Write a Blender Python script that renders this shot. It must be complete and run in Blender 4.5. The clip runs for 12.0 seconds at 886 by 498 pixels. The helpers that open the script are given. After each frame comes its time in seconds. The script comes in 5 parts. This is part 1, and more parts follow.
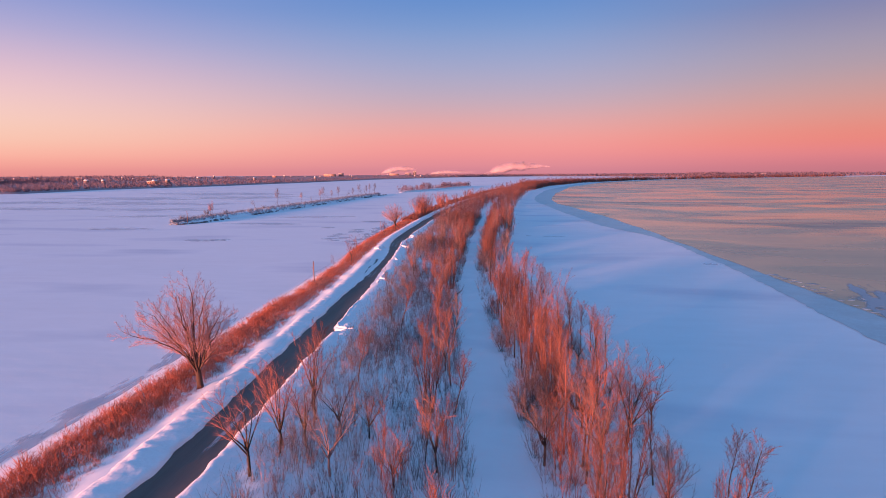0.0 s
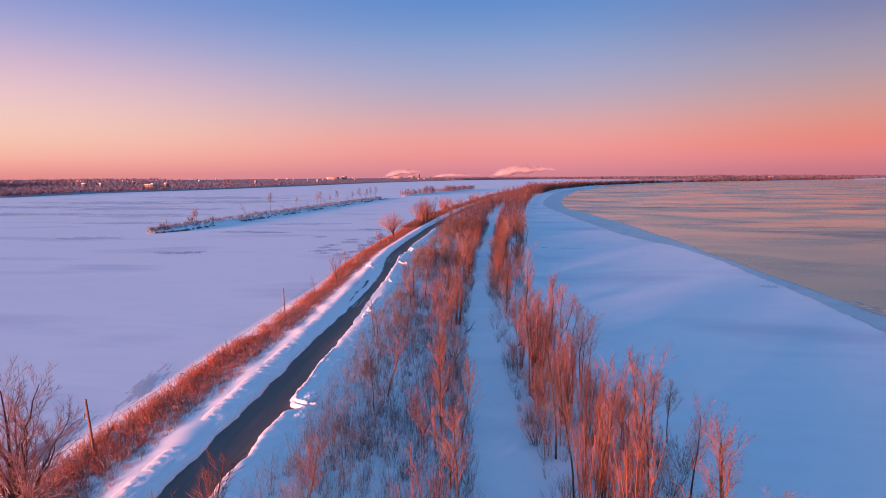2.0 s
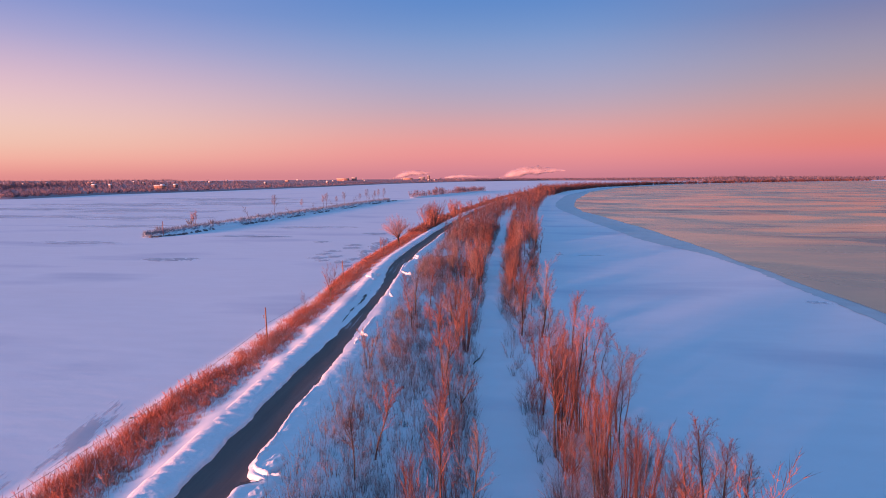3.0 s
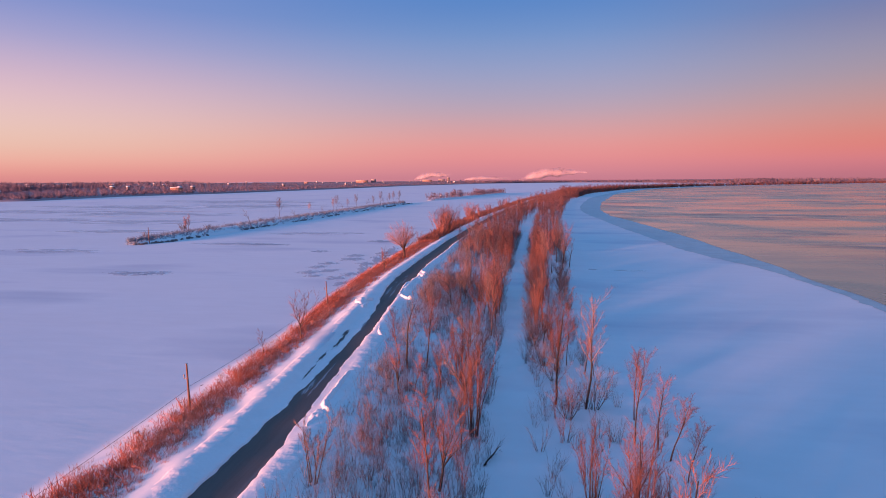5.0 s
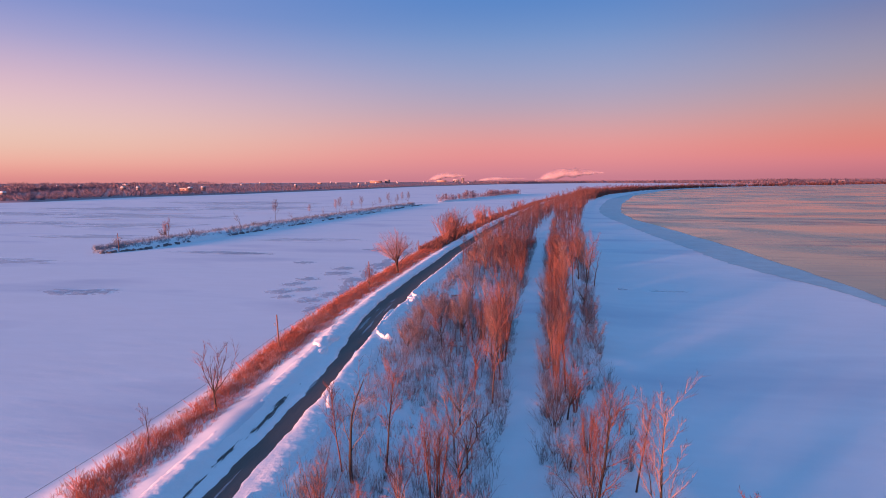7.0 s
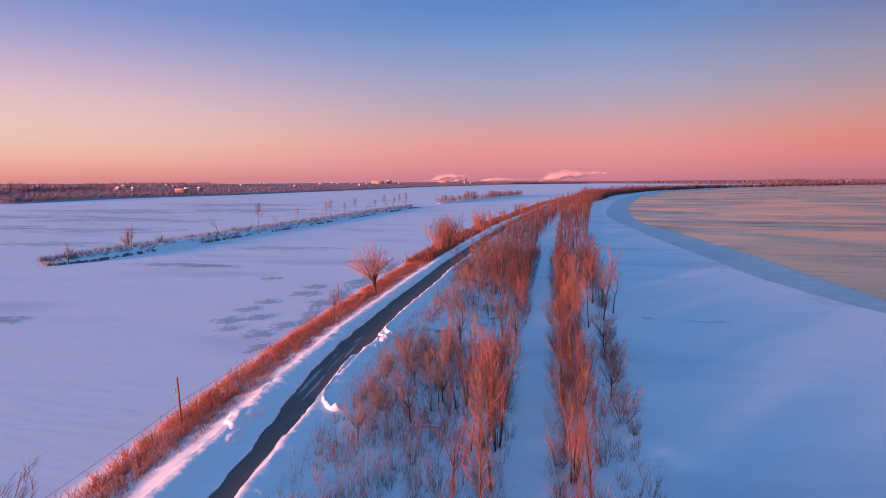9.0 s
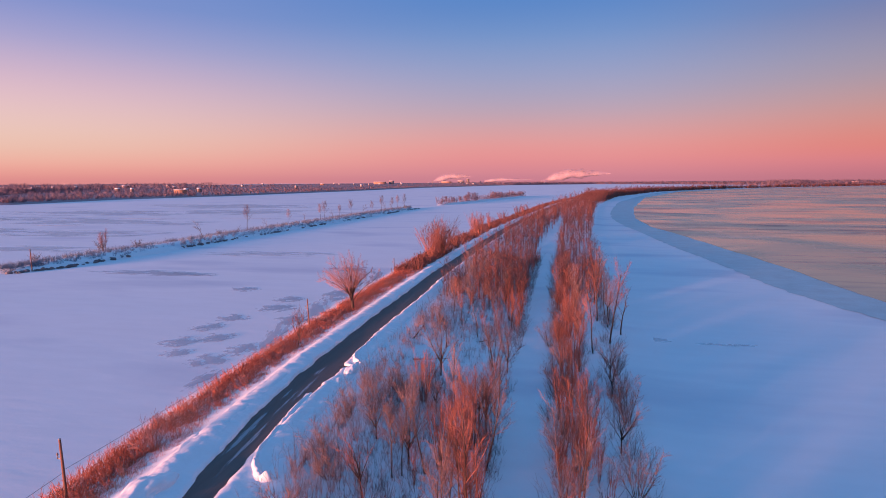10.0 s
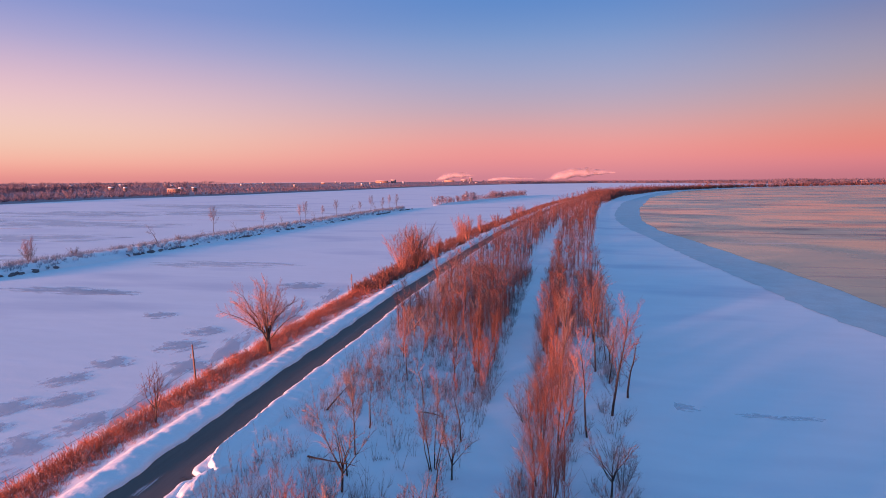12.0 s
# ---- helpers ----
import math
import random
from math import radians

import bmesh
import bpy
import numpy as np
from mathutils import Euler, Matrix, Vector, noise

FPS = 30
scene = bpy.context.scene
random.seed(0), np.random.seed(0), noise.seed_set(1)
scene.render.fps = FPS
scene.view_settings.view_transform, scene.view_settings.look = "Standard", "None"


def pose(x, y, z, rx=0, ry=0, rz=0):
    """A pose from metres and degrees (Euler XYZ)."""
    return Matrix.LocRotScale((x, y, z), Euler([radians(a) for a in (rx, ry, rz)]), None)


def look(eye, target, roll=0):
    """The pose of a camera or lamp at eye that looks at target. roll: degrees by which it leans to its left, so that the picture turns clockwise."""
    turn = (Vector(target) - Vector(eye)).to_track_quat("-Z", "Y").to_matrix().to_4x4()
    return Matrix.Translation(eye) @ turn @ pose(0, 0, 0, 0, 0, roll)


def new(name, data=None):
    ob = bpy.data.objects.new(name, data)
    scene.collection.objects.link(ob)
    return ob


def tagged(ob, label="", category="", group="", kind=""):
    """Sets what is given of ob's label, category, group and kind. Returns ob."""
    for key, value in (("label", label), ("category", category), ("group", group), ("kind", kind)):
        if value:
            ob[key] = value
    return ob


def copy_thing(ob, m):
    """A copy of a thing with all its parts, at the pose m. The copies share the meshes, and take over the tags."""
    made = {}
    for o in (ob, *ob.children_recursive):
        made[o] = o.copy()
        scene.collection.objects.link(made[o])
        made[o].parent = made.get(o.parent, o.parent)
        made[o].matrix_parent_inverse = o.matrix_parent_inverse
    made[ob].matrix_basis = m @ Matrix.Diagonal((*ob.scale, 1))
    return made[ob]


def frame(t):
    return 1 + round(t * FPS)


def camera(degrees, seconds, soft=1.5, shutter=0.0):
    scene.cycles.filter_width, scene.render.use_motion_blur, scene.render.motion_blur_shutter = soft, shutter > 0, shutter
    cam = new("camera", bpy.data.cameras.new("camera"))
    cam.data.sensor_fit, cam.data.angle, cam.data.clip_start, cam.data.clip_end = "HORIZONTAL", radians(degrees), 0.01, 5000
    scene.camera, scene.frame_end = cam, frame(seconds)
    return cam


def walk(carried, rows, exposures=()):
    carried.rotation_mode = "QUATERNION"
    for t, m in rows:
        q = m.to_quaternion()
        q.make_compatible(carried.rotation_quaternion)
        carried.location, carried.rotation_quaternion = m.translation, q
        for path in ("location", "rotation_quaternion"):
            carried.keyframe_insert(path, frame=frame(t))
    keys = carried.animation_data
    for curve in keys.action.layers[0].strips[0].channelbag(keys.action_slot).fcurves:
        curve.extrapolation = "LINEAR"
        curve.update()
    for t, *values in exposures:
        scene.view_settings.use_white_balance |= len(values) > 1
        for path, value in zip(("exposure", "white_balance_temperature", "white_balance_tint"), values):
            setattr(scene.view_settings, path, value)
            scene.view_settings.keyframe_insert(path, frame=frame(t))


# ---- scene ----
cam = camera(75.0, 12.0, soft=0.9)
PATH = [
    (0.0, look((3.324, 2.321, 23.272), (3.148, 4.296, 23.009), -0.2)),
    (0.5, look((2.569, 9.222, 23.343), (2.39, 11.197, 23.084), -0.2)),
    (1.0, look((1.903, 16.006, 23.383), (1.725, 17.981, 23.126), -0.2)),
    (1.5, look((1.344, 22.53, 23.383), (1.164, 24.505, 23.128), -0.2)),
    (2.0, look((0.905, 29.056, 23.434), (0.716, 31.031, 23.181), -0.2)),
    (2.5, look((0.567, 35.816, 23.544), (0.362, 37.79, 23.293), -0.2)),
    (3.0, look((0.263, 42.735, 23.626), (0.039, 44.707, 23.377), -0.2)),
    (5.0, look((-0.705, 70.615, 23.321), (-0.997, 72.579, 23.079), -0.2)),
    (5.5, look((-0.866, 77.611, 23.315), (-1.172, 79.573, 23.074), -0.2)),
    (6.0, look((-0.915, 84.62, 23.301), (-1.236, 86.58, 23.06), -0.2)),
    (6.5, look((-0.975, 91.656, 23.308), (-1.306, 93.614, 23.068), -0.2)),
    (7.0, look((-0.976, 98.486, 23.311), (-1.319, 100.442, 23.071), -0.2)),
    (9.0, look((-1.891, 123.512, 23.956), (-2.243, 125.466, 23.717), -0.2)),
    (9.5, look((-1.577, 130.357, 24.067), (-1.936, 132.31, 23.829), -0.2)),
    (10.0, look((-1.042, 137.593, 24.136), (-1.405, 139.545, 23.899), -0.2)),
    (10.5, look((-0.476, 144.922, 24.198), (-0.845, 146.874, 23.959), -0.2)),
    (11.0, look((0.201, 152.201, 24.246), (-0.171, 154.152, 24.006), -0.2)),
    (11.5, look((1.044, 159.42, 24.274), (0.669, 161.37, 24.034), -0.2)),
    (12.0, look((1.95, 166.729, 24.26), (1.573, 168.679, 24.019), -0.2)),
]
walk(cam, PATH, exposures=[(0.0, 1.0, 7000, 9), (2.5, 0.93, 6800, 8), (5.0, 0.84, 6600, 7), (9.5, 0.84, 6600, 7), (12.0, 0.92, 6850, 8)])

# ---- light ----
SUN_AZ, SUN_EL = radians(-141.0), radians(3.6)   # where the sun stands: behind the camera, a little to its left
world = bpy.data.worlds.new("dusk_sky")
scene.world = world
world.use_nodes = True
wn, wl = world.node_tree.nodes, world.node_tree.links
wn.clear()


def wramp(stops):
    n = wn.new("ShaderNodeValToRGB")
    n.color_ramp.interpolation = "B_SPLINE"
    els = n.color_ramp.elements
    while len(els) < len(stops):
        els.new(0.5)
    for e, (p, c) in zip(els, stops):
        e.position, e.color = p, (*c, 1)
    return n


tc = wn.new("ShaderNodeTexCoord")
sep = wn.new("ShaderNodeSeparateXYZ")
wl.new(tc.outputs["Generated"], sep.inputs[0])
# height above the horizon drives three ramps: ahead, to the west and to the east
ahead = wramp([(0.0, (0.66, 0.24, 0.33)), (0.011, (0.73, 0.27, 0.35)), (0.036, (0.92, 0.315, 0.34)), (0.069, (0.86, 0.383, 0.388)), (0.111, (0.575, 0.422, 0.534)), (0.156, (0.40, 0.405, 0.64)),
               (0.192, (0.31, 0.38, 0.67)), (0.234, (0.19, 0.335, 0.69)), (0.285, (0.10, 0.25, 0.66)), (0.55, (0.105, 0.308, 0.72)), (1.0, (0.10, 0.308, 0.71))])
west = wramp([(0.0, (0.82, 0.30, 0.31)), (0.010, (0.92, 0.37, 0.34)), (0.026, (1.0, 0.50, 0.42)), (0.048, (0.955, 0.615, 0.515)), (0.077, (0.956, 0.661, 0.603)), (0.116, (0.90, 0.60, 0.68)), (0.154, (0.74, 0.52, 0.70)),
              (0.198, (0.44, 0.42, 0.74)), (0.25, (0.25, 0.31, 0.71)), (0.55, (0.11, 0.308, 0.72)), (1.0, (0.10, 0.308, 0.71))])
east = wramp([(0.0, (0.55, 0.19, 0.26)), (0.012, (0.63, 0.20, 0.27)), (0.028, (0.78, 0.235, 0.28)), (0.047, (0.84, 0.235, 0.215)), (0.076, (0.75, 0.292, 0.27)), (0.107, (0.62, 0.335, 0.345)), (0.145, (0.43, 0.34, 0.434)),
              (0.189, (0.33, 0.305, 0.47)), (0.24, (0.17, 0.19, 0.44)), (0.55, (0.11, 0.315, 0.69)), (1.0, (0.10, 0.308, 0.71))])
side_w = wn.new("ShaderNodeMapRange")
side_e = wn.new("ShaderNodeMapRange")
side_w.interpolation_type = side_e.interpolation_type = "SMOOTHSTEP"
for n, a, b in ((side_w, -0.05, -0.85), (side_e, 0.05, 0.56)):
    n.inputs[1].default_value, n.inputs[2].default_value = a, b
    wl.new(sep.outputs[0], n.inputs[0])
for r in (ahead, west, east):
    wl.new(sep.outputs[2], r.inputs[0])
mix_w, mix_e = wn.new("ShaderNodeMix"), wn.new("ShaderNodeMix")
mix_w.data_type = mix_e.data_type = "RGBA"
wl.new(side_w.outputs[0], mix_w.inputs[0])
wl.new(ahead.outputs[0], mix_w.inputs[6])
wl.new(west.outputs[0], mix_w.inputs[7])
wl.new(side_e.outputs[0], mix_e.inputs[0])
wl.new(mix_w.outputs[2], mix_e.inputs[6])
wl.new(east.outputs[0], mix_e.inputs[7])
nish = wn.new("ShaderNodeTexSky")
nish.sky_type, nish.sun_disc = "NISHITA", False
nish.sun_elevation, nish.sun_rotation = SUN_EL, SUN_AZ
bg1, bg2, add = wn.new("ShaderNodeBackground"), wn.new("ShaderNodeBackground"), wn.new("ShaderNodeAddShader")
wl.new(mix_e.outputs[2], bg1.inputs[0])
bg1.inputs[1].default_value = 0.48
wl.new(nish.outputs[0], bg2.inputs[0])
bg2.inputs[1].default_value = 0.003
wl.new(bg1.outputs[0], add.inputs[0])
wl.new(bg2.outputs[0], add.inputs[1])
wout = wn.new("ShaderNodeOutputWorld")
wl.new(add.outputs[0], wout.inputs[0])

sun_data = bpy.data.lights.new("sun", "SUN")
sun_data.energy, sun_data.angle, sun_data.color = 6.6, radians(6.0), (1.0, 0.36, 0.25)
sun = new("sun", sun_data)
sx, sy = math.sin(SUN_AZ), math.cos(SUN_AZ)
sun.matrix_world = look((sx * 500, sy * 500, 500 * math.tan(SUN_EL)), (0, 0, 0))


# ---- materials ----
def material(name, base, rough=0.8, vary=0.15, scale=1.0, bump=0.0, bump_scale=8.0, second=None, amount=0.5, stretch=(1, 1, 1), metal=0.0, spec=0.3, island=0.0, obj=0.0):
    """A surface with two scales of colour variation, and bump. second: a colour that shows through in patches."""
    m = bpy.data.materials.new(name)
    m.use_nodes = True
    n, l = m.node_tree.nodes, m.node_tree.links
    b = n["Principled BSDF"]
    b.inputs["Roughness"].default_value, b.inputs["Metallic"].default_value = rough, metal
    b.inputs["Specular IOR Level"].default_value = spec
    co = n.new("ShaderNodeTexCoord")
    mp = n.new("ShaderNodeMapping")
    mp.inputs["Scale"].default_value = stretch
    l.new(co.outputs["Object"], mp.inputs[0])
    big, fine = n.new("ShaderNodeTexNoise"), n.new("ShaderNodeTexNoise")
    big.inputs["Scale"].default_value, fine.inputs["Scale"].default_value = scale, scale * 9
    big.inputs["Detail"].default_value, fine.inputs["Detail"].default_value = 5, 4
    for t in (big, fine):
        l.new(mp.outputs[0], t.inputs["Vector"])
    dark = [c * (1 - vary) for c in base]
    light = [min(1, c * (1 + vary)) for c in base]
    mx = n.new("ShaderNodeMix")
    mx.data_type = "RGBA"
    mx.inputs[6].default_value, mx.inputs[7].default_value = (*dark, 1), (*light, 1)
    md = n.new("ShaderNodeMath")
    md.operation = "MULTIPLY_ADD"
    l.new(fine.outputs[0], md.inputs[0])
    md.inputs[1].default_value = 0.6
    l.new(big.outputs[0], md.inputs[2])
    sb = n.new("ShaderNodeMath")
    sb.operation, sb.inputs[1].default_value = "SUBTRACT", 0.3
    l.new(md.outputs[0], sb.inputs[0])
    l.new(sb.outputs[0], mx.inputs[0])
    colour = mx.outputs[2]
    if second:
        rg = n.new("ShaderNodeMapRange")
        rg.inputs[1].default_value, rg.inputs[2].default_value = 1 - amount, 1 - amount + 0.14
        l.new(big.outputs[0], rg.inputs[0])
        m2 = n.new("ShaderNodeMix")
        m2.data_type = "RGBA"
        l.new(rg.outputs[0], m2.inputs[0])
        l.new(colour, m2.inputs[6])
        m2.inputs[7].default_value = (*second, 1)
        colour = m2.outputs[2]
    if island or obj:
        src = n.new("ShaderNodeNewGeometry").outputs["Random Per Island"] if island else n.new("ShaderNodeObjectInfo").outputs["Random"]
        hv = n.new("ShaderNodeHueSaturation")
        mr = n.new("ShaderNodeMapRange")
        k = island or obj
        mr.inputs[3].default_value, mr.inputs[4].default_value = 1 - k, 1 + k
        l.new(src, mr.inputs[0])
        l.new(mr.outputs[0], hv.inputs["Value"])
        l.new(colour, hv.inputs["Color"])
        colour = hv.outputs[0]
    l.new(colour, b.inputs["Base Color"])
    if bump:
        bn = n.new("ShaderNodeTexNoise")
        bn.inputs["Scale"].default_value, bn.inputs["Detail"].default_value = bump_scale, 6
        l.new(mp.outputs[0], bn.inputs["Vector"])
        bp = n.new("ShaderNodeBump")
        bp.inputs["Strength"].default_value, bp.inputs["Distance"].default_value = bump, 0.15
        l.new(bn.outputs[0], bp.inputs["Height"])
        l.new(bp.outputs[0], b.inputs["Normal"])
    return m


SNOW = material("snow", (0.80, 0.85, 0.88), 0.75, 0.08, 0.045, 0.18, 0.6, second=(0.64, 0.70, 0.77), amount=0.46, stretch=(0.3, 1, 1))
BANK = material("ploughed_snow", (0.86, 0.86, 0.88), 0.8, 0.06, 0.4, 0.5, 1.6)
ASPHALT = material("asphalt", (0.155, 0.122, 0.112), 0.75, 0.3, 0.25, 0.3, 12, second=(0.21, 0.19, 0.195), amount=0.36, stretch=(3.0, 0.12, 1))
BARK = material("bark", (0.052, 0.040, 0.036), 0.9, 0.35, 2.0, 0.4, 12, obj=0.3)
BARKLIGHT = material("brown_bark", (0.088, 0.055, 0.046), 0.9, 0.3, 2.0, 0.4, 12, obj=0.25)
TWIG = material("twigs", (0.27, 0.108, 0.082), 0.85, 0.3, 0.8, obj=0.4)
TWIGROSE = material("rose_grey_twigs", (0.38, 0.205, 0.195), 0.85, 0.3, 0.8)
TWIGDUSK = material("dusky_twigs", (0.25, 0.165, 0.155), 0.85, 0.3, 0.8, obj=0.35)
TWIGBROWN = material("dull_brown_twigs", (0.29, 0.18, 0.17), 0.85, 0.3, 0.2, island=0.4)
TWIGWAND = material("russet_twigs", (0.33, 0.118, 0.08), 0.85, 0.3, 0.12, island=0.5)
TWIGDARK = material("dark_twigs", (0.18, 0.135, 0.135), 0.85, 0.3, 0.15, island=0.3)
TWIGMID = material("brown_twigs", (0.235, 0.095, 0.075), 0.85, 0.35, 0.15, island=0.45)
TWIGRED = material("red_twigs", (0.48, 0.14, 0.088), 0.85, 0.35, 0.22, second=(0.32, 0.14, 0.11), amount=0.47, island=0.4)
TWIGPALE = material("pale_twigs", (0.46, 0.27, 0.24), 0.85, 0.3, 0.3, island=0.4)
TWIGGREY = material("grey_twigs", (0.165, 0.15, 0.158), 0.85, 0.3, 0.3, island=0.35)
# one blue-grey base colour, cooler than the other twigs
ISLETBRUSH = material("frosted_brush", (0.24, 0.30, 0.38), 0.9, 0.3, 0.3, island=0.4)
STRAW = material("dry_grass", (0.30, 0.19, 0.11), 0.85, 0.3, 0.3, island=0.35)
# the mauve in this brown is distance haze, put into the base colour
FARWOOD = material("far_woods", (0.225, 0.165, 0.20), 0.95, 0.3, 0.01, island=0.4)
POLEWOOD = material("weathered_pole", (0.20, 0.10, 0.075), 0.85, 0.3, 1.0, 0.3, 10, stretch=(4, 4, 0.5))
IRON = material("galvanised_iron", (0.32, 0.32, 0.34), 0.5, 0.2, 3.0, metal=0.8)
CABLE = material("black_cable", (0.03, 0.03, 0.035), 0.6, 0.2, 2.0)
ROCK = material("grey_rock", (0.16, 0.15, 0.16), 0.85, 0.35, 0.9, 0.8, 3, obj=0.3)
RIM = material("rim_ice", (0.39, 0.59, 0.64), 0.5, 0.2, 0.25, 0.3, 0.9)
CRACK = material("frost_ridge", (0.60, 0.66, 0.72), 0.7, 0.1, 0.5, 0.5, 2)
FACADE = material("pale_facade", (0.32, 0.26, 0.255), 0.8, 0.2, 0.05, obj=0.3)
ROOFSNOW = material("snowy_roof", (0.74, 0.76, 0.8), 0.8, 0.08, 0.1)
BRICKFAR = material("brick_facade", (0.36, 0.22, 0.17), 0.85, 0.2, 0.05, obj=0.25)
WINDOWFAR = material("window_glass", (0.05, 0.06, 0.08), 0.15, 0.2, 0.1, spec=0.6)
LAND = material("snowy_scrubland", (0.36, 0.27, 0.29), 0.9, 0.25, 0.004, second=(0.26, 0.18, 0.19), amount=0.55)


def lake_material():
    """Thin grey-brown lake ice: smooth near the rim, with fine dark streaks and teal leads farther out."""
    m = bpy.data.materials.new("lake_ice")
    m.use_nodes = True
    n, l = m.node_tree.nodes, m.node_tree.links
    b = n["Principled BSDF"]
    co = n.new("ShaderNodeTexCoord")

    def noise_at(sx, sy, turn, detail, distort, offset=0.0):
        mp, t = n.new("ShaderNodeMapping"), n.new("ShaderNodeTexNoise")
        mp.inputs["Scale"].default_value, mp.inputs["Rotation"].default_value, mp.inputs["Location"].default_value = (sx, sy, 1), (0, 0, radians(turn)), (offset, offset, 0)
        l.new(co.outputs["Object"], mp.inputs[0])
        l.new(mp.outputs[0], t.inputs["Vector"])
        t.inputs["Scale"].default_value, t.inputs["Detail"].default_value, t.inputs["Distortion"].default_value = 1.0, detail, distort
        return t.outputs[0]

    def span(src, a, e, lo=0.0, hi=1.0):
        r = n.new("ShaderNodeMapRange")
        r.interpolation_type = "SMOOTHSTEP"
        for k, v in zip((1, 2, 3, 4), (a, e, lo, hi)):
            r.inputs[k].default_value = v
        l.new(src, r.inputs[0])
        return r.outputs[0]

    def times(p, q):
        r = n.new("ShaderNodeMath")
        r.operation = "MULTIPLY"
        l.new(p, r.inputs[0])
        l.new(q, r.inputs[1])
        return r.outputs[0]

    def over(fac, under, colour):
        r = n.new("ShaderNodeMix")
        r.data_type = "RGBA"
        l.new(fac, r.inputs[0])
        if isinstance(under, tuple):
            r.inputs[6].default_value = under
        else:
            l.new(under, r.inputs[6])
        r.inputs[7].default_value = (*colour, 1)
        return r.outputs[2]

    xyz = n.new("ShaderNodeSeparateXYZ")
    l.new(co.outputs["Object"], xyz.inputs[0])
    out = span(xyz.outputs[1], 170.0, 380.0, 0.12, 1.0)
    cloudy = noise_at(0.012, 0.02, -8, 5, 0.8)
    col = over(span(cloudy, 0.38, 0.66), (0.32, 0.32, 0.20, 1), (0.40, 0.385, 0.245))
    fields = span(noise_at(0.0045, 0.010, -6, 3, 0.6, 3.0), 0.44, 0.58)
    streaks = span(noise_at(0.014, 0.11, -8, 6, 1.4, 11.0), 0.54, 0.60, 0.0, 0.9)
    col = over(times(times(streaks, fields), out), col, (0.17, 0.18, 0.165))
    frost = span(noise_at(0.012, 0.11, -10, 8, 1.2, 31.0), 0.58, 0.72, 0.0, 0.55)
    col = over(times(frost, out), col, (0.56, 0.49, 0.38))
    leads = span(noise_at(0.0085, 0.032, -4, 6, 0.9, 21.0), 0.57, 0.605, 0.0, 0.9)
    col = over(times(leads, out), col, (0.15, 0.19, 0.195))
    dashes = span(noise_at(0.022, 0.16, -9, 3, 0.9, 47.0), 0.60, 0.645, 0.0, 0.85)
    patchy = span(noise_at(0.006, 0.014, -6, 2, 0.4, 53.0), 0.42, 0.60)
    col = over(times(times(dashes, patchy), out), col, (0.13, 0.125, 0.125))
    # glints painted into the ice colour as pale dashes
    glints = span(noise_at(0.02, 0.14, -9, 3, 0.8, 71.0), 0.64, 0.70, 0.0, 0.7)
    col = over(times(glints, out), col, (0.62, 0.55, 0.46))
    dark = n.new("ShaderNodeMath")
    dark.operation = "MAXIMUM"
    l.new(times(times(streaks, fields), out), dark.inputs[0])
    l.new(times(leads, out), dark.inputs[1])
    l.new(col, b.inputs["Base Color"])
    l.new(span(cloudy, 0.35, 0.7, 0.14, 0.36), b.inputs["Roughness"])
    l.new(span(dark.outputs[0], 0.0, 0.9, 0.38, 0.04), b.inputs["Specular IOR Level"])
    return m


LAKE = lake_material()


def feathered(name, base, most, rough=0.5):
    """A thin patch that thins out raggedly towards its rim (the mesh is a unit disc)."""
    m = bpy.data.materials.new(name)
    m.use_nodes = True
    n, l = m.node_tree.nodes, m.node_tree.links
    b = n["Principled BSDF"]
    b.inputs["Base Color"].default_value, b.inputs["Roughness"].default_value = (*base, 1), rough
    co, gr, no = n.new("ShaderNodeTexCoord"), n.new("ShaderNodeTexGradient"), n.new("ShaderNodeTexNoise")
    gr.gradient_type = "SPHERICAL"
    inf = n.new("ShaderNodeObjectInfo")
    sh = n.new("ShaderNodeVectorMath")
    sh.operation = "ADD"
    sc = n.new("ShaderNodeVectorMath")
    sc.operation, sc.inputs[3].default_value = "SCALE", 0.37
    l.new(inf.outputs["Location"], sc.inputs[0])
    l.new(co.outputs["Object"], gr.inputs[0])
    l.new(co.outputs["Object"], sh.inputs[0])
    l.new(sc.outputs[0], sh.inputs[1])
    l.new(sh.outputs[0], no.inputs["Vector"])
    no.inputs["Scale"].default_value, no.inputs["Detail"].default_value = 2.6, 6
    ma = n.new("ShaderNodeMath")
    ma.operation, ma.inputs[1].default_value = "MULTIPLY_ADD", 3.0
    l.new(no.outputs[0], ma.inputs[0])
    l.new(gr.outputs["Fac"], ma.inputs[2])
    mr = n.new("ShaderNodeMapRange")
    mr.interpolation_type = "SMOOTHSTEP"
    for k, v in ((1, 1.72), (2, 2.12), (3, 0.0), (4, most)):
        mr.inputs[k].default_value = v
    l.new(ma.outputs[0], mr.inputs[0])
    mu = n.new("ShaderNodeMath")
    mu.operation = "MULTIPLY"
    st = n.new("ShaderNodeMapRange")
    for k, v in ((1, 0.0), (2, 0.2), (3, 0.0), (4, 1.0)):
        st.inputs[k].default_value = v
    l.new(gr.outputs["Fac"], st.inputs[0])
    l.new(mr.outputs[0], mu.inputs[0])
    l.new(st.outputs[0], mu.inputs[1])
    l.new(mu.outputs[0], b.inputs["Alpha"])
    return m


